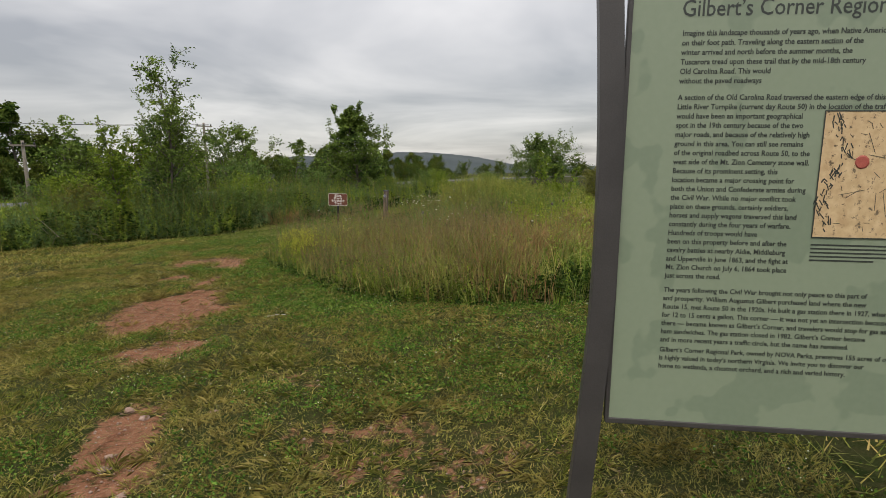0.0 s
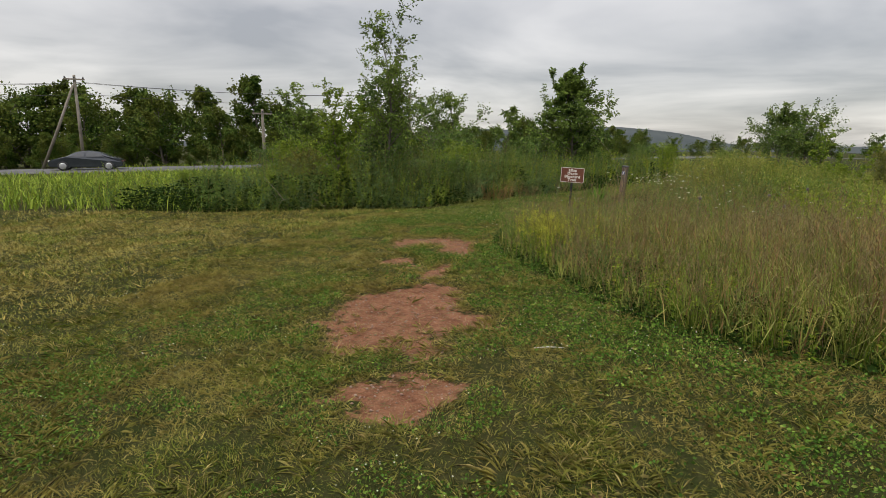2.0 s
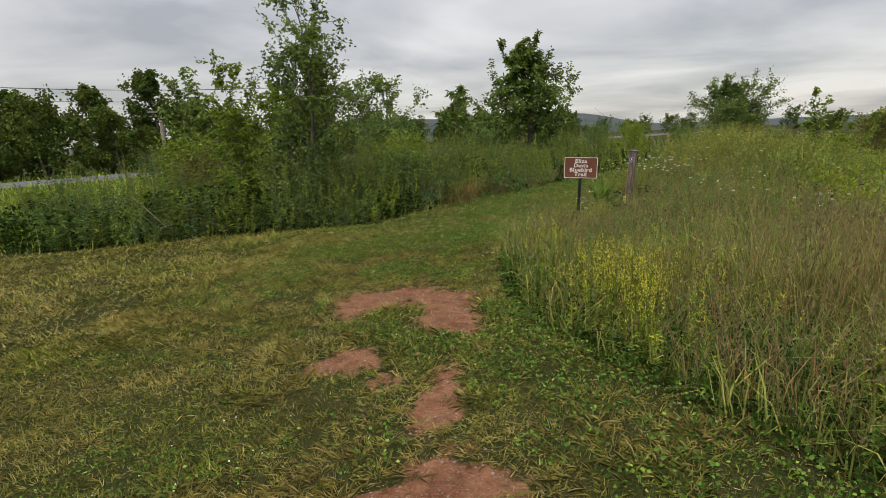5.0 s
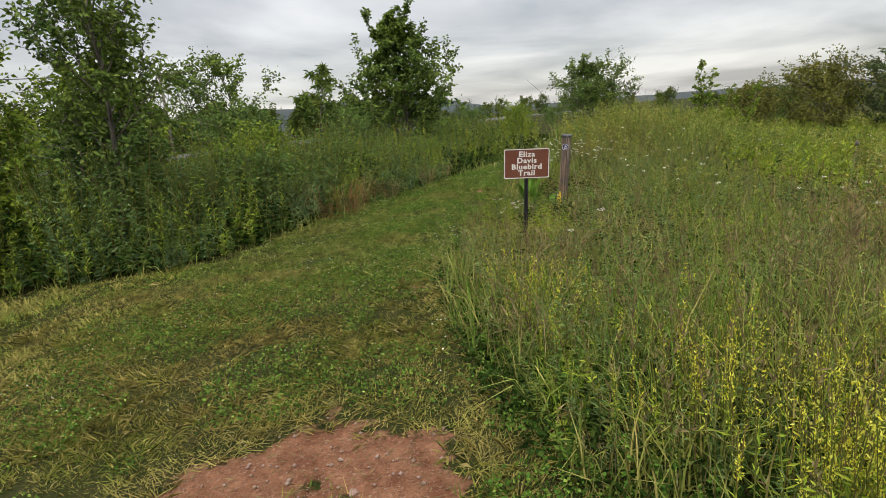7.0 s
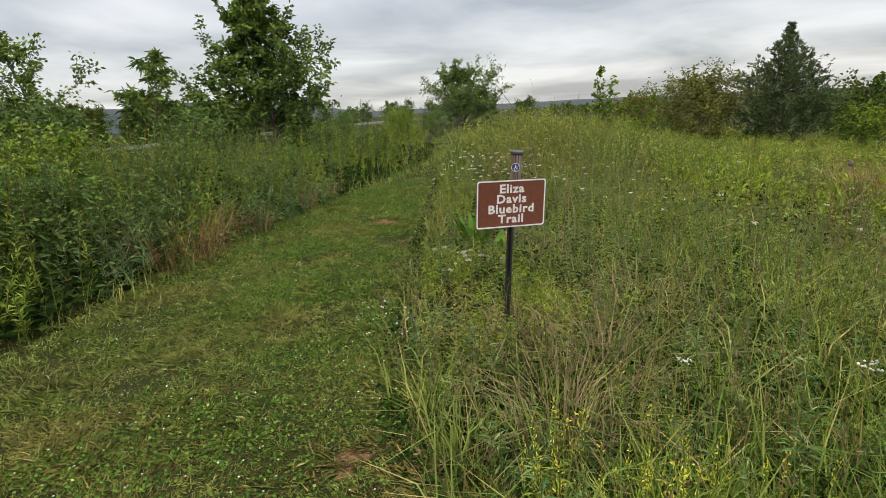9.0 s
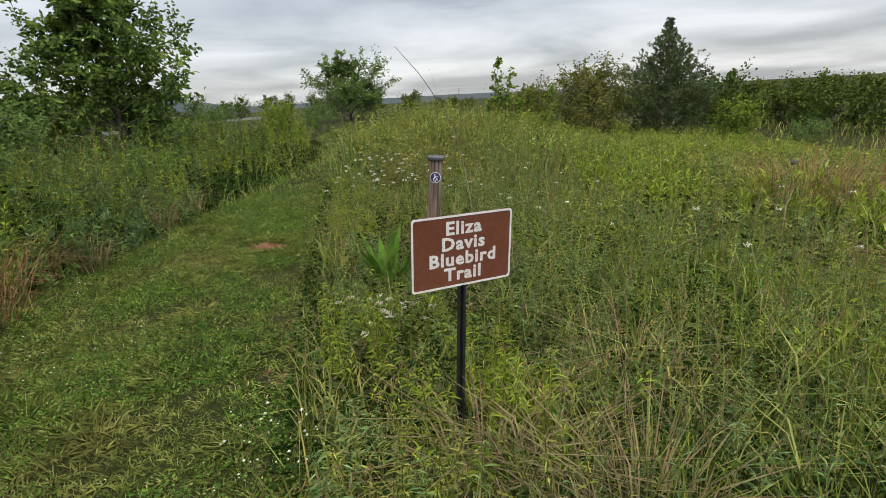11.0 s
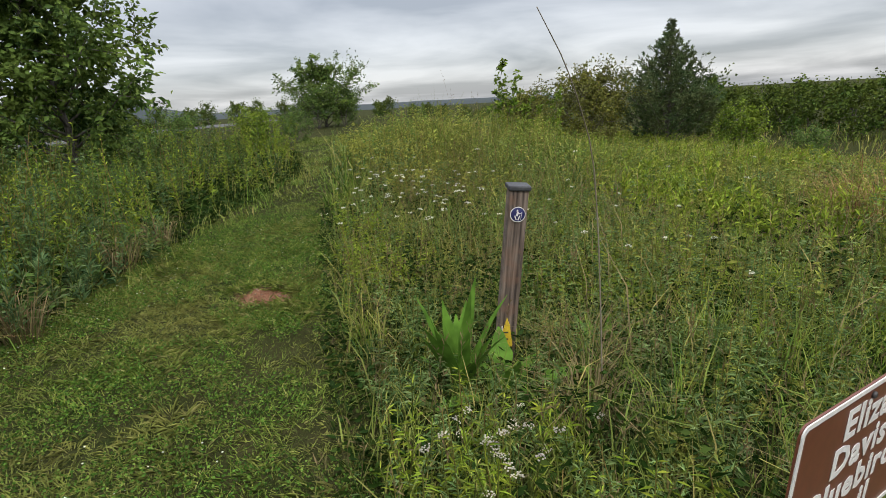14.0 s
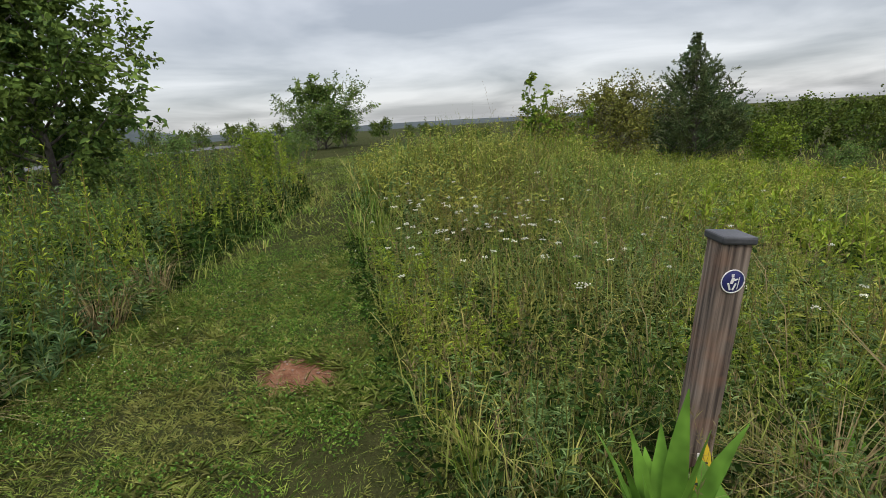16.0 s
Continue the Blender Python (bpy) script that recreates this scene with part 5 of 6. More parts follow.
tagged(new("shade_leaves", ug.mesh("shade_leaves", [SHADE_LEAF])), "low leaves under the meadow grass, darkened to stand for shade", "undergrowth", kind="stuff")

# seed heads on fine stems
sd = Pile()
for n, x0, x1, y0, y1, w in ((5000, -3.5, 1, 6, 11, 0.012), (3200, -3.6, 2, 11, 20, 0.010), (2200, 0, 9, 5, 16, 0.016), (500, 6, 18, 6, 28, 0.03)):
    p, h, w_, l, tn = meadow(n, x0, x1, y0, y1, w)
    h = h * 1.2 + 0.05
    tip = p + np.stack([np.cos(tn) * h * 0.25, np.sin(tn) * h * 0.25, h], 1)
    sd.put(*stalks(p, tip, np.full(len(p), w * 0.12)), 0)
    m = 7
    f = rng.uniform(0.78, 1.03, (len(p), m))
    q = (p[:, None] + (tip - p)[:, None] * f[..., None]).reshape(-1, 3)
    sd.put(*leaves(q, np.tile([0, 0, 1.0], (len(q), 1)) + rng.normal(size=(len(q), 3)) * 0.5, rng.uniform(0.02, 0.05, len(q)), np.full(len(q), w * 0.6)), 0)
tagged(new("seed_heads", sd.mesh("seed_heads", [SEED])), "dry tan grass seed heads above the meadow", "grass", kind="stuff")

rs = Pile()


def russet_thin(x, y):
    return vnoise(x * 0.45 + 7, y * 0.45, 57) + 0.25 * np.clip((x - 0.2) / 3, 0, 1) > 0.56


for n, x0, x1, y0, y1, w in ((5000, -2.2, 2, 6.2, 11, 0.006), (18000, 0.4, 8, 5.6, 12, 0.008), (3500, 6, 16, 6, 20, 0.018)):
    p, h, w_, l, tn = meadow(n, x0, x1, y0, y1, w, 1.25, russet_thin)
    rs.put(*blades(p, h * 0.9, w_, l * 0.6, tn), 0)
for cx_, cy_, rr, hh, n in ((-5.15, 17.0, 0.55, 0.72, 420), (-4.8, 17.9, 0.4, 0.5, 200), (4.3, 15.4, 0.6, 1.0, 800), (0.9, 12.5, 0.5, 0.8, 300)):
    a, d_ = rng.uniform(0, 6.283, n), rr * np.sqrt(rng.uniform(0, 1, n))
    x, y = cx_ + d_ * np.cos(a), cy_ + d_ * np.sin(a)
    rs.put(*blades(rooted(x, y), hh * rng.uniform(0.5, 1.3, n), np.full(n, 0.006), rng.uniform(0.4, 1.3, n), a + rng.normal(0, 0.5, n)), 0)
tagged(new("russet_grass", rs.mesh("russet_grass", [RUSSET])), "dry russet bunch grass standing in the meadow", "grass", kind="stuff")


# ---- broadleaved weeds ----
def weeds(pile, x, y, h, nleaf, leaf, width, up_tilt=0.5, stem=0.004, low=0.12, droop=0.2):
    """Upright plants with leaves all along the stem."""
    n = len(x)
    p = rooted(x, y)
    ln, an = rng.uniform(0, 0.4, n), rng.uniform(0, 6.283, n)
    tip = p + np.stack([np.cos(an) * ln * h, np.sin(an) * ln * h, h], 1)
    pile.put(*stalks(p, tip, np.full(n, stem)), 1)
    f = rng.uniform(low, 1.0, (n, nleaf))
    q = (p[:, None] + (tip - p)[:, None] * f[..., None]).reshape(-1, 3)
    a = rng.uniform(0, 6.283, len(q))
    el = rng.normal(up_tilt, 0.35, len(q))
    d = np.stack([np.cos(a) * np.cos(el), np.sin(a) * np.cos(el), np.sin(el)], 1)
    sc = (1.15 - 0.65 * f.ravel()) * rng.uniform(0.6, 1.3, len(q))
    pile.put(*leaves(q, d, leaf * sc, width * sc, 0.15, droop), 0)


def field_weeds(n, x0, x1, y0, y1, thr, seed):
    x, y = scatter(n, x0, x1, y0, y1)
    k = (x - field_edge(y) > 0.1) & (vnoise(x * 0.7, y * 0.7, seed) > thr) & (np.hypot(x - PX, y - PY) > 0.22) & (np.hypot(x - SX, y - SY) > 0.08)
    return x[k], y[k]


def leafy_clumps(pile, n, x0, x1, y0, y1, stems, rad, h, nleaf, leaf, width, tilt, thr=0.0, seed=61, droop=0.2):
    """Colonies of one plant: stems that stand close together, tallest in the middle."""
    x, y = field_weeds(n, x0, x1, y0, y1, thr, seed)
    c = len(x)
    a = rng.uniform(0, 6.283, (c, stems))
    f = np.sqrt(rng.uniform(0, 1, (c, stems)))
    rr = rad * rng.uniform(0.6, 1.4, (c, 1))
    hh = h * rng.uniform(0.65, 1.25, (c, 1)) * (1.05 - 0.45 * f * f) * rng.uniform(0.8, 1.15, (c, stems))
    px, py = (x[:, None] + rr * f * np.cos(a)).ravel(), (y[:, None] + rr * f * np.sin(a)).ravel()
    k = (px > field_edge(py)) & (np.hypot(px - PX, py - PY) > 0.2) & (np.hypot(px - SX, py - SY) > 0.13)
    weeds(pile, px[k], py[k], hh.ravel()[k], nleaf, leaf, width, tilt, 0.004, 0.15, droop)


wm = Pile()
x, y = field_weeds(1300, -3.5, 2.0, 8, 20, 0.25, 61)
weeds(wm, x, y, meadow_height(x, y) * rng.uniform(0.55, 1.1, len(x)), 30, 0.062, 0.009, 0.35)
x, y = field_weeds(1000, -3.3, 2.5, 10.5, 19, 0.5, 62)
weeds(wm, x, y, meadow_height(x, y) * rng.uniform(0.8, 1.2, len(x)), 32, 0.085, 0.011, 0.3, 0.003, 0.3)
leafy_clumps(wm, 130, -3.3, 2.2, 8.5, 20, 11, 0.24, 0.44, 40, 0.060, 0.009, 0.45)
leafy_clumps(wm, 130, 1.5, 9, 12, 24, 10, 0.35, 0.6, 26, 0.10, 0.022, 0.5)
leafy_clumps(wm, 70, 0.0, 4.5, 18.5, 24, 12, 0.4, 0.75, 30, 0.10, 0.02, 0.5)
tagged(new("meadow_weeds", wm.mesh("meadow_weeds", [WEED_B, STEM])), "blue-green mugwort clumps in the meadow", "weeds", kind="stuff")
wd = Pile()
x, y = field_weeds(1500, 0, 9, 7, 24, 0.3, 63)
weeds(wd, x, y, meadow_height(x, y) * rng.uniform(0.8, 1.25, len(x)), 26, 0.11, 0.026)
x, y = field_weeds(1000, 0.0, 5.0, 18.5, 25, 0.1, 63)
weeds(wd, x, y, meadow_height(x, y) * rng.uniform(0.8, 1.2, len(x)), 24, 0.12, 0.028)
x, y = field_weeds(2200, 5, 20, 10, 30, 0.15, 65)
weeds(wd, x, y, 0.6 * rng.uniform(0.6, 1.3, len(x)), 22, 0.16, 0.035)
leafy_clumps(wd, 80, -3.2, 2.4, 9.5, 20, 12, 0.25, 0.42, 40, 0.062, 0.009, 0.35, 0.3, 62)
leafy_clumps(wd, 120, 2, 12, 11, 25, 10, 0.4, 0.55, 24, 0.13, 0.03, 0.55)
tagged(new("meadow_weeds", wd.mesh("meadow_weeds", [WEED, STEM])), "leafy green goldenrod weeds in the meadow", "weeds", kind="stuff")
wb = Pile()
x, y = field_weeds(1300, -2.9, 1.5, 12.5, 19, 0.45, 67)
weeds(wb, x, y, 0.42 * rng.uniform(0.7, 1.3, len(x)), 32, 0.075, 0.011, 0.3)
x, y = field_weeds(2000, 2, 12, 13, 25, 0.36, 69)
weeds(wb, x, y, 0.5 * rng.uniform(0.6, 1.3, len(x)), 20, 0.15, 0.03, 0.75)
leafy_clumps(wb, 210, 2.5, 13, 14, 25, 8, 0.4, 0.62, 22, 0.20, 0.04, 0.9, 0.25, 69, 0.1)
leafy_clumps(wb, 40, -2.6, 2.0, 12.5, 19, 8, 0.14, 0.42, 24, 0.11, 0.014, 0.85, 0.3, 67, 0.1)
leafy_clumps(wb, 50, -2.6, 6.0, 6.0, 11.5, 9, 0.2, 0.45, 30, 0.065, 0.012, 0.6, 0.2, 70)
x, y = rng.normal(SX + 0.22, 0.22, 60), rng.normal(SY - 0.06, 0.16, 60)
k = np.hypot(x - SX, y - SY) > 0.07
weeds(wb, x[k], y[k], rng.uniform(0.3, 0.5, k.sum()), 40, 0.115, 0.013, 0.3)
x, y = scatter(3600, -3.6, 7.0, 5.2, 12.0)
k = (x - field_edge(y) > 0.0) & (x - field_edge(y) < 0.9)
weeds(wb, x[k][::3], y[k][::3], rng.uniform(0.2, 0.5, len(x[k][::3])), 30, 0.06, 0.014, 0.5)
we = Pile()
weeds(we, x[k], y[k], rng.uniform(0.12, 0.36, k.sum()), 44, 0.042, 0.018, 0.4, 0.003)
tagged(new("edge_weeds", we.mesh("edge_weeds", [CLOVER, STEM])), "low dark green weeds at the foot of the meadow", "weeds", kind="stuff")
tagged(new("meadow_weeds", wb.mesh("meadow_weeds", [BRIGHT, STEM])), "bright green leafy weeds in the meadow", "weeds", kind="stuff")

# ---- thicket along the trail ----
piles = {"dark": Pile(), "blue": Pile(), "yellow": Pile()}


def thicket(n, x0, x1, y0, y1, near, deep, h0, stems, nleaf):
    """Colonies of tall weeds behind the trail's edge; each colony is one kind of plant with its own height."""
    x, y = scatter(n * 4, x0, x1, y0, y1)
    dp = thick_edge(y) - x
    k = (dp > near + 0.3 * (vnoise(x * 1.3, y * 1.3, 71) - 0.3)) & (dp < deep)
    x, y, dp = x[k][:n], y[k][:n], dp[k][:n]
    c = len(x)
    tall = h0 * (0.42 + 0.58 * np.clip(dp / 1.2, 0, 1)) * (0.5 + 0.95 * vnoise(x * 0.9, y * 0.9, 73)) * rng.uniform(0.65, 1.3, c) * np.where(y > 20, 0.88, 1.0)
    tall = np.minimum(tall, np.where(y > 20, 1.2, 1.6) * rng.uniform(0.85, 1.1, c))
    kind = rng.uniform(0, 1, c)
    for name, lo, hi, leaf, width, tilt, low, droop in (("dark", 0.0, 0.30, 0.10, 0.019, 0.45, 0.1, 0.2), ("dark", 0.30, 0.37, 0.11, 0.04, 0.15, 0.12, 0.35), ("blue", 0.37, 0.72, 0.09, 0.020, 0.55, 0.1, 0.15), ("yellow", 0.72, 0.88, 0.10, 0.017, 0.8, 0.12, 0.1), ("blue", 0.88, 1.0, 0.13, 0.016, 0.9, 0.15, 0.1)):
        s = (kind >= lo) & (kind < hi)
        m = int(s.sum())
        a, f = rng.uniform(0, 6.283, (m, stems)), np.sqrt(rng.uniform(0, 1, (m, stems)))
        px, py = x[s][:, None] + 0.42 * f * np.cos(a), y[s][:, None] + 0.42 * f * np.sin(a)
        hh = tall[s][:, None] * (1.1 - 0.68 * f * f) * rng.uniform(0.85, 1.12, (m, stems))
        k = (thick_edge(py) - px > 0.04).ravel()
        weeds(piles[name], px.ravel()[k], py.ravel()[k], hh.ravel()[k], nleaf, leaf, width, tilt, 0.005, low, droop)


thicket(190, -11, -3, 12.3, 20.5, 0.25, 1.5, 1.15, 14, 46)
thicket(210, -12, 0.5, 12.3, 25, 0.8, 3.6, 1.5, 13, 40)
thicket(150, -15, 2, 13, 30, 2.6, 8.0, 1.7, 10, 32)
thicket(120, -17, 3, 20, 36, 4, 16, 1.5, 7, 26)
thicket(110, -25, -11, 13, 26, 0.3, 10, 0.85, 7, 26)
# filler leaves in the dark shade colour, so gaps inside the thicket look deep
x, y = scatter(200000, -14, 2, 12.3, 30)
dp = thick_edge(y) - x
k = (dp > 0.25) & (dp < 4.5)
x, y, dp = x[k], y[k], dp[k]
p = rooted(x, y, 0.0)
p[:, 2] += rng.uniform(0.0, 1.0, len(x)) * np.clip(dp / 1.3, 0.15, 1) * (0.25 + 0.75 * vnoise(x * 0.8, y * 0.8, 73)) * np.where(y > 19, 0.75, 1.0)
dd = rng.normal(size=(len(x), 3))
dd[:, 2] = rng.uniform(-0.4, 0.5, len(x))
tagged(new("shade_leaves", Pile().put(*leaves(p, dd, rng.uniform(0.07, 0.15, len(x)), rng.uniform(0.03, 0.06, len(x)), 0.15)).mesh("shade_leaves", [SHADE_LEAF])), "leaves inside the thicket, darkened to stand for shade", "undergrowth", kind="stuff")
for key, mat_, lab in (("dark", HEDGE, "dense tall dark green weeds along the trail"), ("blue", HEDGE_B, "grey-green mugwort standing in the thicket"), ("yellow", HEDGE_Y, "yellow-green goldenrod colonies in the thicket")):
    tagged(new("thicket_weeds", piles[key].mesh("thicket_weeds", [mat_, STEM])), lab, "weeds", kind="stuff")
hb = Pile()
for n, x0, x1, y0, y1, h0 in ((260, -10, -3, 13, 20, 1.25), (260, -6, 1, 18, 26, 1.0), (200, -26, -12, 12, 24, 0.7), (90, -1.2, 2.2, 24, 30, 1.0)):
    x, y = scatter(n * 2, x0, x1, y0, y1)
    k = (thick_edge(y) - x > 0.5) & (thick_edge(y) - x < 7)
    x, y = x[k][:n], y[k][:n]
    weeds(hb, x, y, h0 * rng.uniform(0.6, 1.3, len(x)), 60, 0.09, 0.018, 0.75, 0.006)
tagged(new("thicket_weeds", hb.mesh("thicket_weeds", [BRIGHT, STEM])), "tall bright green goldenrod stems in the thicket", "weeds", kind="stuff")
# grass skirt along the thicket, and the rough meadow towards the road
sk = Pile()
for n, x0, x1, y0, y1, d0, d1, h0, w in ((20000, -13, 2, 12, 27, -0.35, 0.6, 0.24, 0.008), (8000, -12, 2, 13, 27, 0.2, 2.2, 0.6, 0.008), (14000, -34, -11, 10, 30, 0, 30, 0.42, 0.025), (9000, -45, -14, 10, 60, 0, 80, 0.32, 0.05)):
    x, y = scatter(n, x0, x1, y0, y1)
    dp = thick_edge(y) - x + 0.3 * (vnoise(x * 2, y * 2, 77) - 0.5)
    k = (dp > d0) & (dp < d1) & (np.abs((x - RC[0]) * rn[0] + (y - RC[1]) * rn[1]) > 4.2)
    x, y = x[k], y[k]
    n = len(x)
    sk.put(*blades(rooted(x, y), h0 * rng.uniform(0.5, 1.4, n), w * rng.uniform(0.6, 1.3, n), rng.uniform(0.2, 1.15, n), rng.uniform(0, 6.283, n)), 1 if w > 0.02 else 0)
tagged(new("verge_grass", sk.mesh("verge_grass", [TALL, HEDGE_Y])), "rough grass skirting the thicket and the road", "grass", kind="stuff")

# ---- flowers ----
yf = Pile()
for n, cx_, cy_, sx, sy, h0 in ((260, -2.35, 9.2, 0.3, 0.4, 0.56), (110, -2.45, 10.1, 0.35, 0.5, 0.5), (90, -2.85, 11.2, 0.25, 0.6, 0.42), (40, -1.9, 10.4, 0.4, 0.5, 0.56)):
    c = n // 7
    x, y = np.repeat(rng.normal(cx_, sx * 1.3, c), 7) + rng.normal(0, 0.07, c * 7), np.repeat(rng.normal(cy_, sy * 1.3, c), 7) + rng.normal(0, 0.07, c * 7)
    k = x > field_edge(y) + 0.1
    x, y = x[k], y[k]
    n = len(x)
    p = rooted(x, y)
    an = rng.uniform(0, 6.283, n)
    h = h0 * rng.uniform(0.75, 1.25, n)
    tip = p + np.stack([np.cos(an) * 0.1 * h, np.sin(an) * 0.1 * h, h], 1)
    yf.put(*stalks(p, tip, np.full(n, 0.003)), 1)
    f = rng.uniform(0.62, 1.03, (n, 26))
    q = (p[:, None] + (tip - p)[:, None] * f[..., None]).reshape(-1, 3) + rng.normal(size=(n * 26, 3)) * 0.005
    yf.put(*leaves(q, rng.normal(size=(len(q), 3)) * 0.6 + np.array([0, 0, 1.0]), rng.uniform(0.010, 0.020, len(q)), rng.uniform(0.004, 0.007, len(q))), 0)
    f = rng.uniform(0.1, 0.75, (n, 12))
    q = (p[:, None] + (tip - p)[:, None] * f[..., None]).reshape(-1, 3)
    yf.put(*leaves(q, rng.normal(size=(len(q), 3)) + np.array([0, 0, 0.4]), rng.uniform(0.03, 0.06, len(q)), rng.uniform(0.006, 0.011, len(q))), 2)
tagged(new("yellow_flowers", yf.mesh("yellow_flowers", [YELLOW, STEM, BRIGHT])), "yellow flower spikes at the meadow edge", "flowers", kind="stuff")

uf = Pile()


def umbels(n, cx_, cy_, sx, sy, h0, size, m):
    x, y = rng.normal(cx_, sx, n), rng.normal(cy_, sy, n)
    k = x > field_edge(y) + 0.05
    x, y = x[k], y[k]
    n = len(x)
    p = rooted(x, y)
    h = h0 * rng.uniform(0.8, 1.2, n)
    tip = p + np.stack([rng.normal(0, 0.06, n), rng.normal(0, 0.06, n), h], 1)
    uf.put(*stalks(p, tip, np.full(n, 0.0025)), 1)
    a, rr = rng.uniform(0, 6.283, (n, 18)), size * np.sqrt(rng.uniform(0, 1, (n, 18)))
    q = tip[:, None] + np.stack([rr * np.cos(a), rr * np.sin(a), rng.normal(0, 0.004, (n, 18)) - rr * 0.15], -1)
    uf.put(*blobs(q.reshape(-1, 3), np.full(n * 18, 0.0048)), m)


umbels(75, -0.75, 18.3, 0.55, 0.9, 0.62, 0.024, 0)
umbels(30, 0.3, 17.6, 0.9, 1.2, 0.62, 0.024, 0)
umbels(14, 0.2, 12.3, 1.2, 1.2, 0.75, 0.028, 0)
umbels(10, 2.2, 16, 1.5, 2.0, 0.8, 0.03, 0)
umbels(12, -2.5, 14.4, 0.14, 0.1, 0.36, 0.022, 2)
umbels(11, -2.25, 14.65, 0.16, 0.1, 0.26, 0.026, 2)
tagged(new("white_flowers", uf.mesh("white_flowers", [WHITE, STEM, PINKISH])), "flat white flower heads on thin stems", "flowers", kind="stuff")

x, y = scatter(5200, -3.7, -1.9, 9.8, 14.0)
e = x - field_edge(y)
k = (e > -0.35) & (e < 0.35) & (vnoise(x * 1.5, y * 1.5, 83) > 0.45)
p = rooted(x[k], y[k], 0)
p[:, 2] += rng.uniform(0.05, 0.28, len(p))
p = p[::6]
tagged(new("white_flowers", Pile().put(*blobs(p, rng.uniform(0.005, 0.011, len(p)))).mesh("white_flowers", [WHITE])), "small white flowers at the meadow edge", "flowers", kind="stuff")


# ---- teasel rosettes beside the marker post ----
def rosette(x, y, n, length, width, label, lean=0.5, mat=None, seed=1):
    r = np.random.default_rng(seed)
    ob = thing("teasel", (x, y, float(height(x, y)) - 0.02), label, "plant", "broad-leaved plants")
    for i in range(n):
        a, L, tl = i * 2.4 + r.uniform(-0.4, 0.4), length * r.uniform(0.5, 1.12), lean * r.uniform(0.4, 1.5)
        v, t = [], []
        s = np.linspace(0, 1, 8)
        for k, u in enumerate(s):
            out, zz = L * (math.sin(tl) * u + 0.45 * tl * u * u), L * (math.cos(tl) * u - 0.4 * tl * u ** 2.5)
            wv = width * (math.sin(math.pi * (0.08 + 0.92 * u) ** 1.1) + 0.05) * 0.5 * (1 + 0.12 * math.sin(u * 19 + i))
            wob = 0.1 * wv * math.sin(k * 2.1 + i)
            for o in (-1, 0, 1):
                v.append([out * math.cos(a) - o * wv * math.sin(a), out * math.sin(a) + o * wv * math.cos(a), zz + abs(o) * wv * 0.35 + o * wob])
            if k:
                for o in (0, 1):
                    b = (k - 1) * 3 + o
                    t += [[b, b + 1, b + 4], [b, b + 4, b + 3]]
        part_mesh("leaf", mesh_np("leaf", v, t, [mat or BRIGHT], smooth=True), None, ob)
    return ob


rosette(-2.10, 15.28, 24, 0.70, 0.074, "bright green teasel plant with long upright leaves", 0.24, TEASEL, 3)
rosette(-1.93, 15.12, 8, 0.46, 0.12, "bright green broad-leaved plant beside the marker post", 0.5, TEASEL, 4)
rosette(-1.15, 15.1, 12, 0.45, 0.055, "green plant with narrow upright leaves", 0.3, TEASEL, 6)
rosette(-2.25, 13.75, 10, 0.34, 0.06, "green leafy plant behind the trail sign", 0.4, TEASEL, 7)
TAG = surface("yellow_plastic", (0.62, 0.42, 0.02), (0.70, 0.50, 0.04), 9.0, 0.45, bump=0.0)
tag = thing("marker_tag", (-1.70, 15.40, float(height(-1.70, 15.40)) + 0.0), "yellow pointed plastic tag with dark print at the post foot", "tag", "", -35)
tb = bmesh.new()
outl = [(-0.045, 0.10), (0.045, 0.12), (0.055, 0.2), (0.045, 0.31), (0.03, 0.36), (0.01, 0.30), (-0.03, 0.2)]
va = [tb.verts.new((a, 0.0 + 0.12 * (b - 0.2), b)) for a, b in outl]
vb = [tb.verts.new((a, 0.003 + 0.12 * (b - 0.2), b)) for a, b in outl]
tb.faces.new(va)
tb.faces.new(vb[::-1])
for i in range(len(outl)):
    tb.faces.new((va[i], vb[i], vb[(i + 1) % len(outl)], va[(i + 1) % len(outl)]))
bmesh.ops.recalc_face_normals(tb, faces=tb.faces[:])
part("sheet", tb, TAG, tag)
part("stake", box_bm(0.008, 0.006, 0.36, (0.0, 0.012, 0.13), 0.001, 1), OFFWHITE, tag, "thin white stake")
for a, b, w in ((0.0, 0.15, 0.05), (0.01, 0.19, 0.05), (0.012, 0.23, 0.04), (0.02, 0.27, 0.03)):
    part("print_bar", box_bm(w, 0.001, 0.009, (a, -0.002 + 0.12 * (b - 0.2), b)), INK, tag)
rosette(-4.3, 18.4, 8, 0.5, 0.06, "green plant with narrow upright leaves", 0.3, TEASEL, 9)


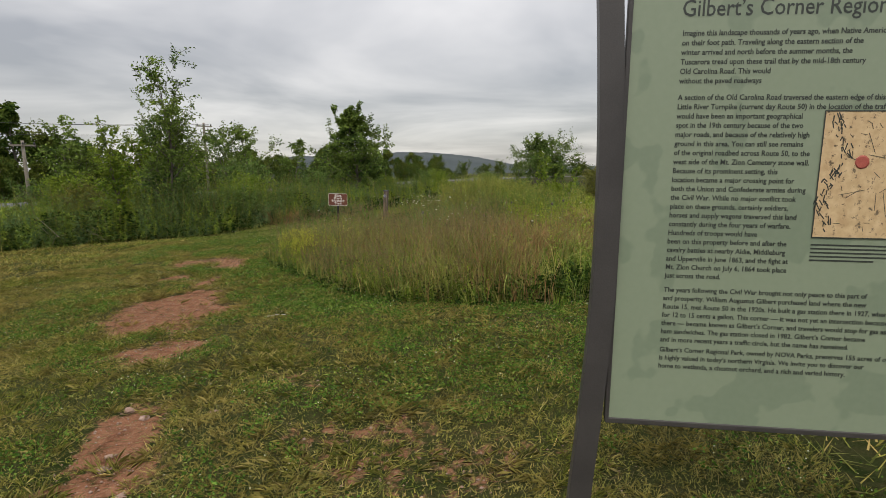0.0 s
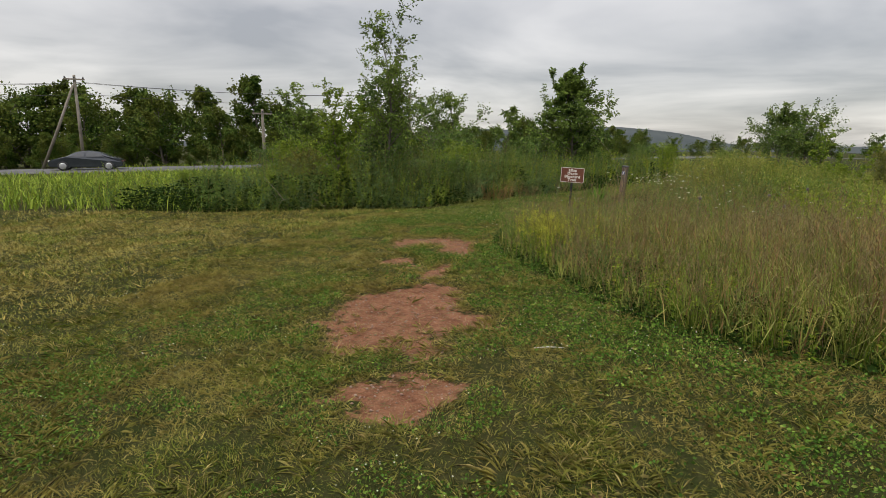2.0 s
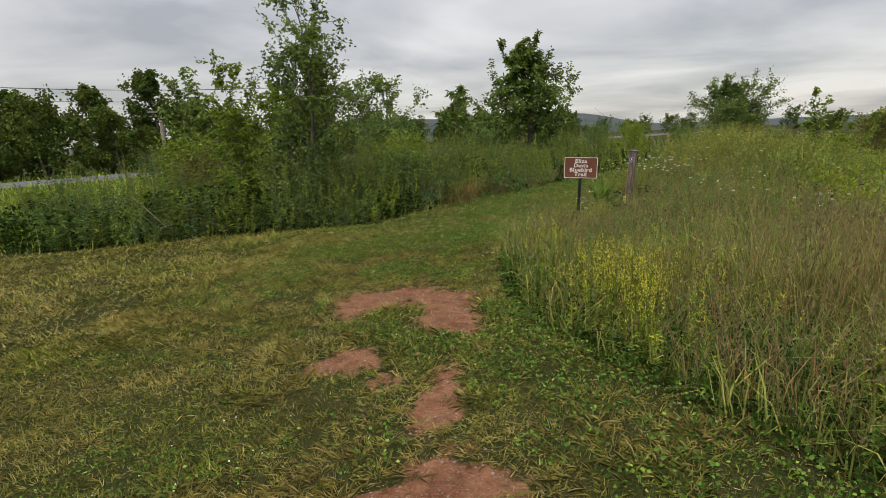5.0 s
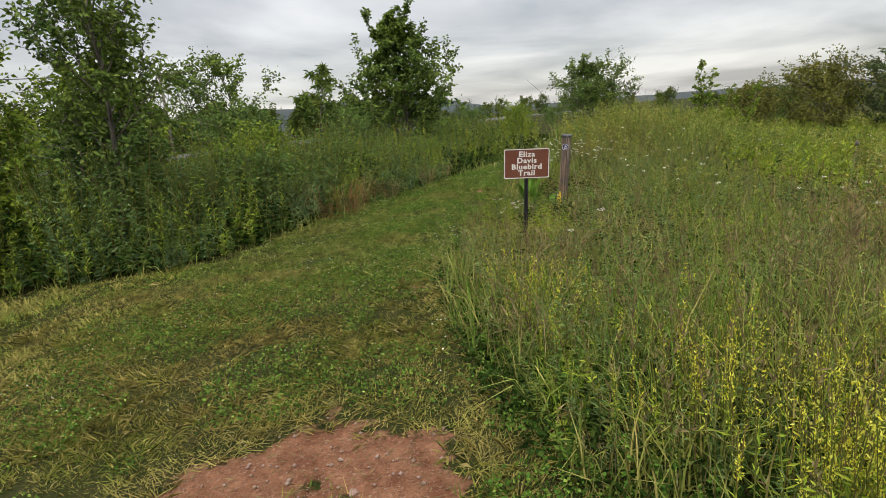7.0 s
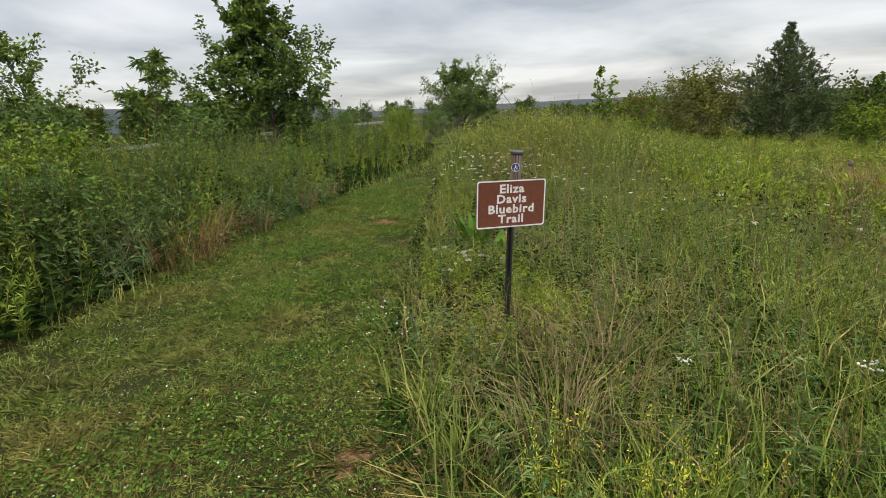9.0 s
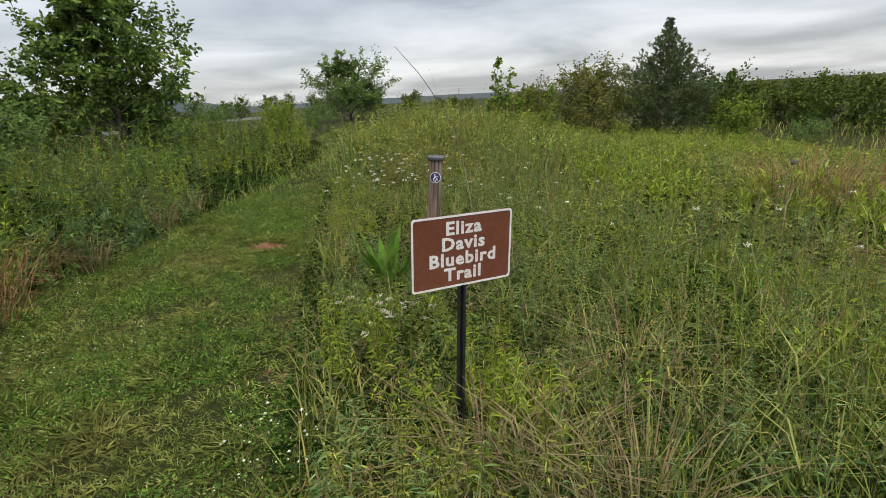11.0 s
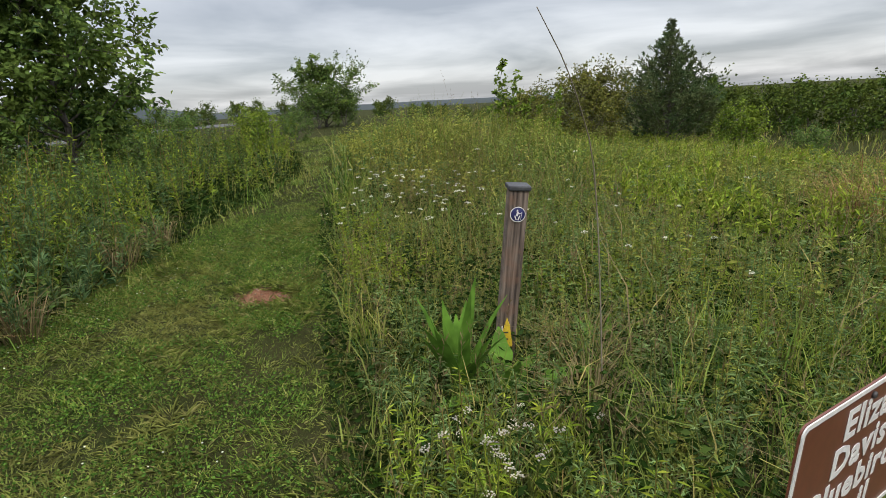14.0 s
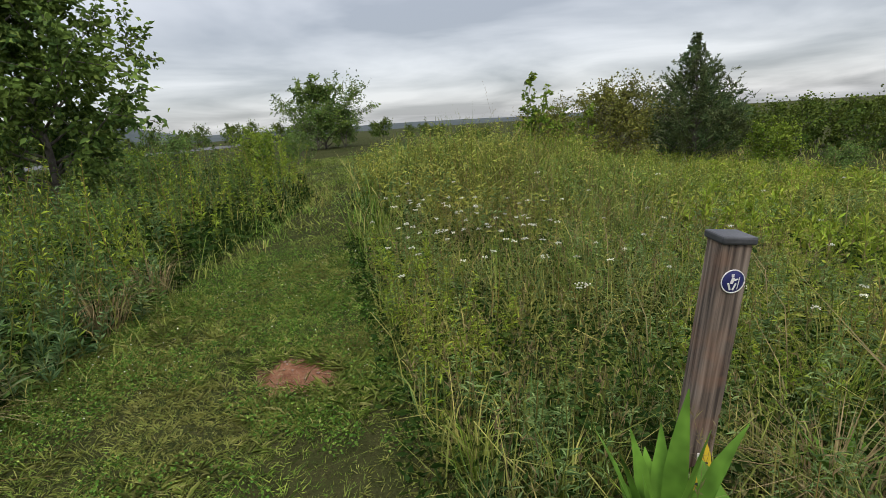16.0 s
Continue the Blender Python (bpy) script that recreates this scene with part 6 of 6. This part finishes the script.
# ---- dead stalks and sticks ----
def dead_stalk(x, y, tops, r, label, head=0.0, name="dead_stalk"):
    """A dry stem through the given points; with head, a dark spiny seed head on top."""
    z = float(height(x, y))
    ob = thing(name, (x, y, z), label, "dry plant", "dry stalks")
    pts = np.array([[0, 0, -0.03]] + [list(q) for q in tops], float)
    k = np.linspace(0, 1, len(pts))
    u = np.linspace(0, 1, 14)
    pts = np.stack([np.interp(u, k, pts[:, c]) for c in range(3)], 1)
    part_mesh("stem", mesh_np("stem", *tube(pts, r * (1 - 0.6 * u), 5), [DEADSTEM]), None, ob)
    if head:
        a = pts[-1]
        hz = np.array([[0, 0, s * head] for s in (0, 0.25, 0.6, 0.9, 1.05)]) + a
        part_mesh("seed_head", mesh_np("seed_head", *tube(hz, np.array([0.3, 0.42, 0.42, 0.25, 0.03]) * head, 8), [BARK]), None, ob, "dark spiny seed head")
    return ob


dead_stalk(-1.55, 14.78, [(-0.08, -0.04, 0.6), (-0.17, -0.09, 1.05), (-0.28, -0.15, 1.38), (-0.47, -0.24, 1.60), (-0.58, -0.28, 1.72), (-0.75, -0.34, 1.86)], 0.004, "tall thin dry grass stalk bending above the meadow", 0.0, "tall_stalk")
for x, y, hh in ((0.75, 12.2, 1.0), (0.95, 12.05, 0.85), (2.6, 12.6, 1.15), (3.0, 13.2, 1.2), (1.9, 14.5, 1.0), (-0.4, 11.2, 0.9), (3.4, 11.0, 1.2)):
    dead_stalk(x, y, [(0.01, 0.02, hh * 0.5), (0.03, 0.0, hh)], 0.005, "dry brown teasel stalk with a dark seed head", 0.06)
r = np.random.default_rng(77)
for x, y, n in ((-8.75, 14.05, 13), (-9.5, 13.6, 9), (10.2, 22.6, 10), (11.6, 21.6, 10)):
    ob = thing("dead_branch", (x, y, float(height(x, y))), "grey dead branch with bare twigs", "branch", "dead branches")
    for k in range(n):
        a, el, L = r.uniform(0, 6.283), r.uniform(0.15, 1.1), r.uniform(0.35, 0.95)
        b = np.array([r.normal(0, 0.2), r.normal(0, 0.15), r.uniform(0.0, 0.12)])
        e = b + L * np.array([math.cos(a) * math.cos(el), math.sin(a) * math.cos(el), math.sin(el)])
        part_mesh("twig", mesh_np("twig", *tube(np.stack([b, (b + e) / 2 + r.normal(size=3) * 0.04, e]), [0.009, 0.006, 0.002], 5), [DEADSTEM]), None, ob)
for x, y, a in ((-1.9, 5.95, 20),):
    st = new("stick", mesh_np("stick", *tube([[-0.12, 0, 0.03], [0, 0.012, 0.035], [0.11, 0, 0.03]], [0.0035, 0.004, 0.002], 6), [OFFWHITE]))
    st.matrix_basis = pose(x, y, float(height(x, y)) - 0.015, 0, 0, a)
    tagged(st, "pale dry stick lying on the grass", "stick", "sticks on the lawn")

ar = Pile()
for cx_, cy_, rr, hh, n in ((-1.35, 15.1, 0.3, 0.45, 160), (-1.75, 14.7, 0.25, 0.4, 120), (-3.5, 19.3, 0.25, 0.55, 120), (-3.05, 20.0, 0.2, 0.5, 90), (-4.2, 17.9, 0.25, 0.5, 90), (-2.9, 12.2, 0.35, 0.5, 140), (-2.4, 12.6, 0.4, 0.55, 140), (-1.6, 13.4, 0.4, 0.5, 140), (-3.0, 11.0, 0.3, 0.5, 110), (-2.68, 13.12, 0.3, 0.55, 130), (-2.45, 13.0, 0.3, 0.5, 130)):
    a = rng.uniform(0, 6.283, n)
    d_ = rr * np.sqrt(rng.uniform(0, 1, n))
    x, y = cx_ + d_ * np.cos(a) * 0.5, cy_ + d_ * np.sin(a) * 0.5
    ar.put(*blades(rooted(x, y), hh * rng.uniform(0.6, 1.3, n), rng.uniform(0.005, 0.010, n), rng.uniform(0.5, 1.3, n), a, 0.3), 0)
n = 90
x, y = scatter(n, -1.2, 5.5, 12.5, 19.5)
k = x > field_edge(y) + 0.5
x, y = x[k], y[k]
n = len(x)
ar.put(*blades(rooted(x, y), rng.uniform(0.7, 1.1, n), rng.uniform(0.006, 0.010, n), rng.uniform(0.5, 1.2, n), rng.normal(0.6, 0.6, n), 0.25), 0)
tagged(new("tussock_grass", ar.mesh("tussock_grass", [SEED])), "arching pale dry grass tussocks at the trail edge", "grass", kind="stuff")
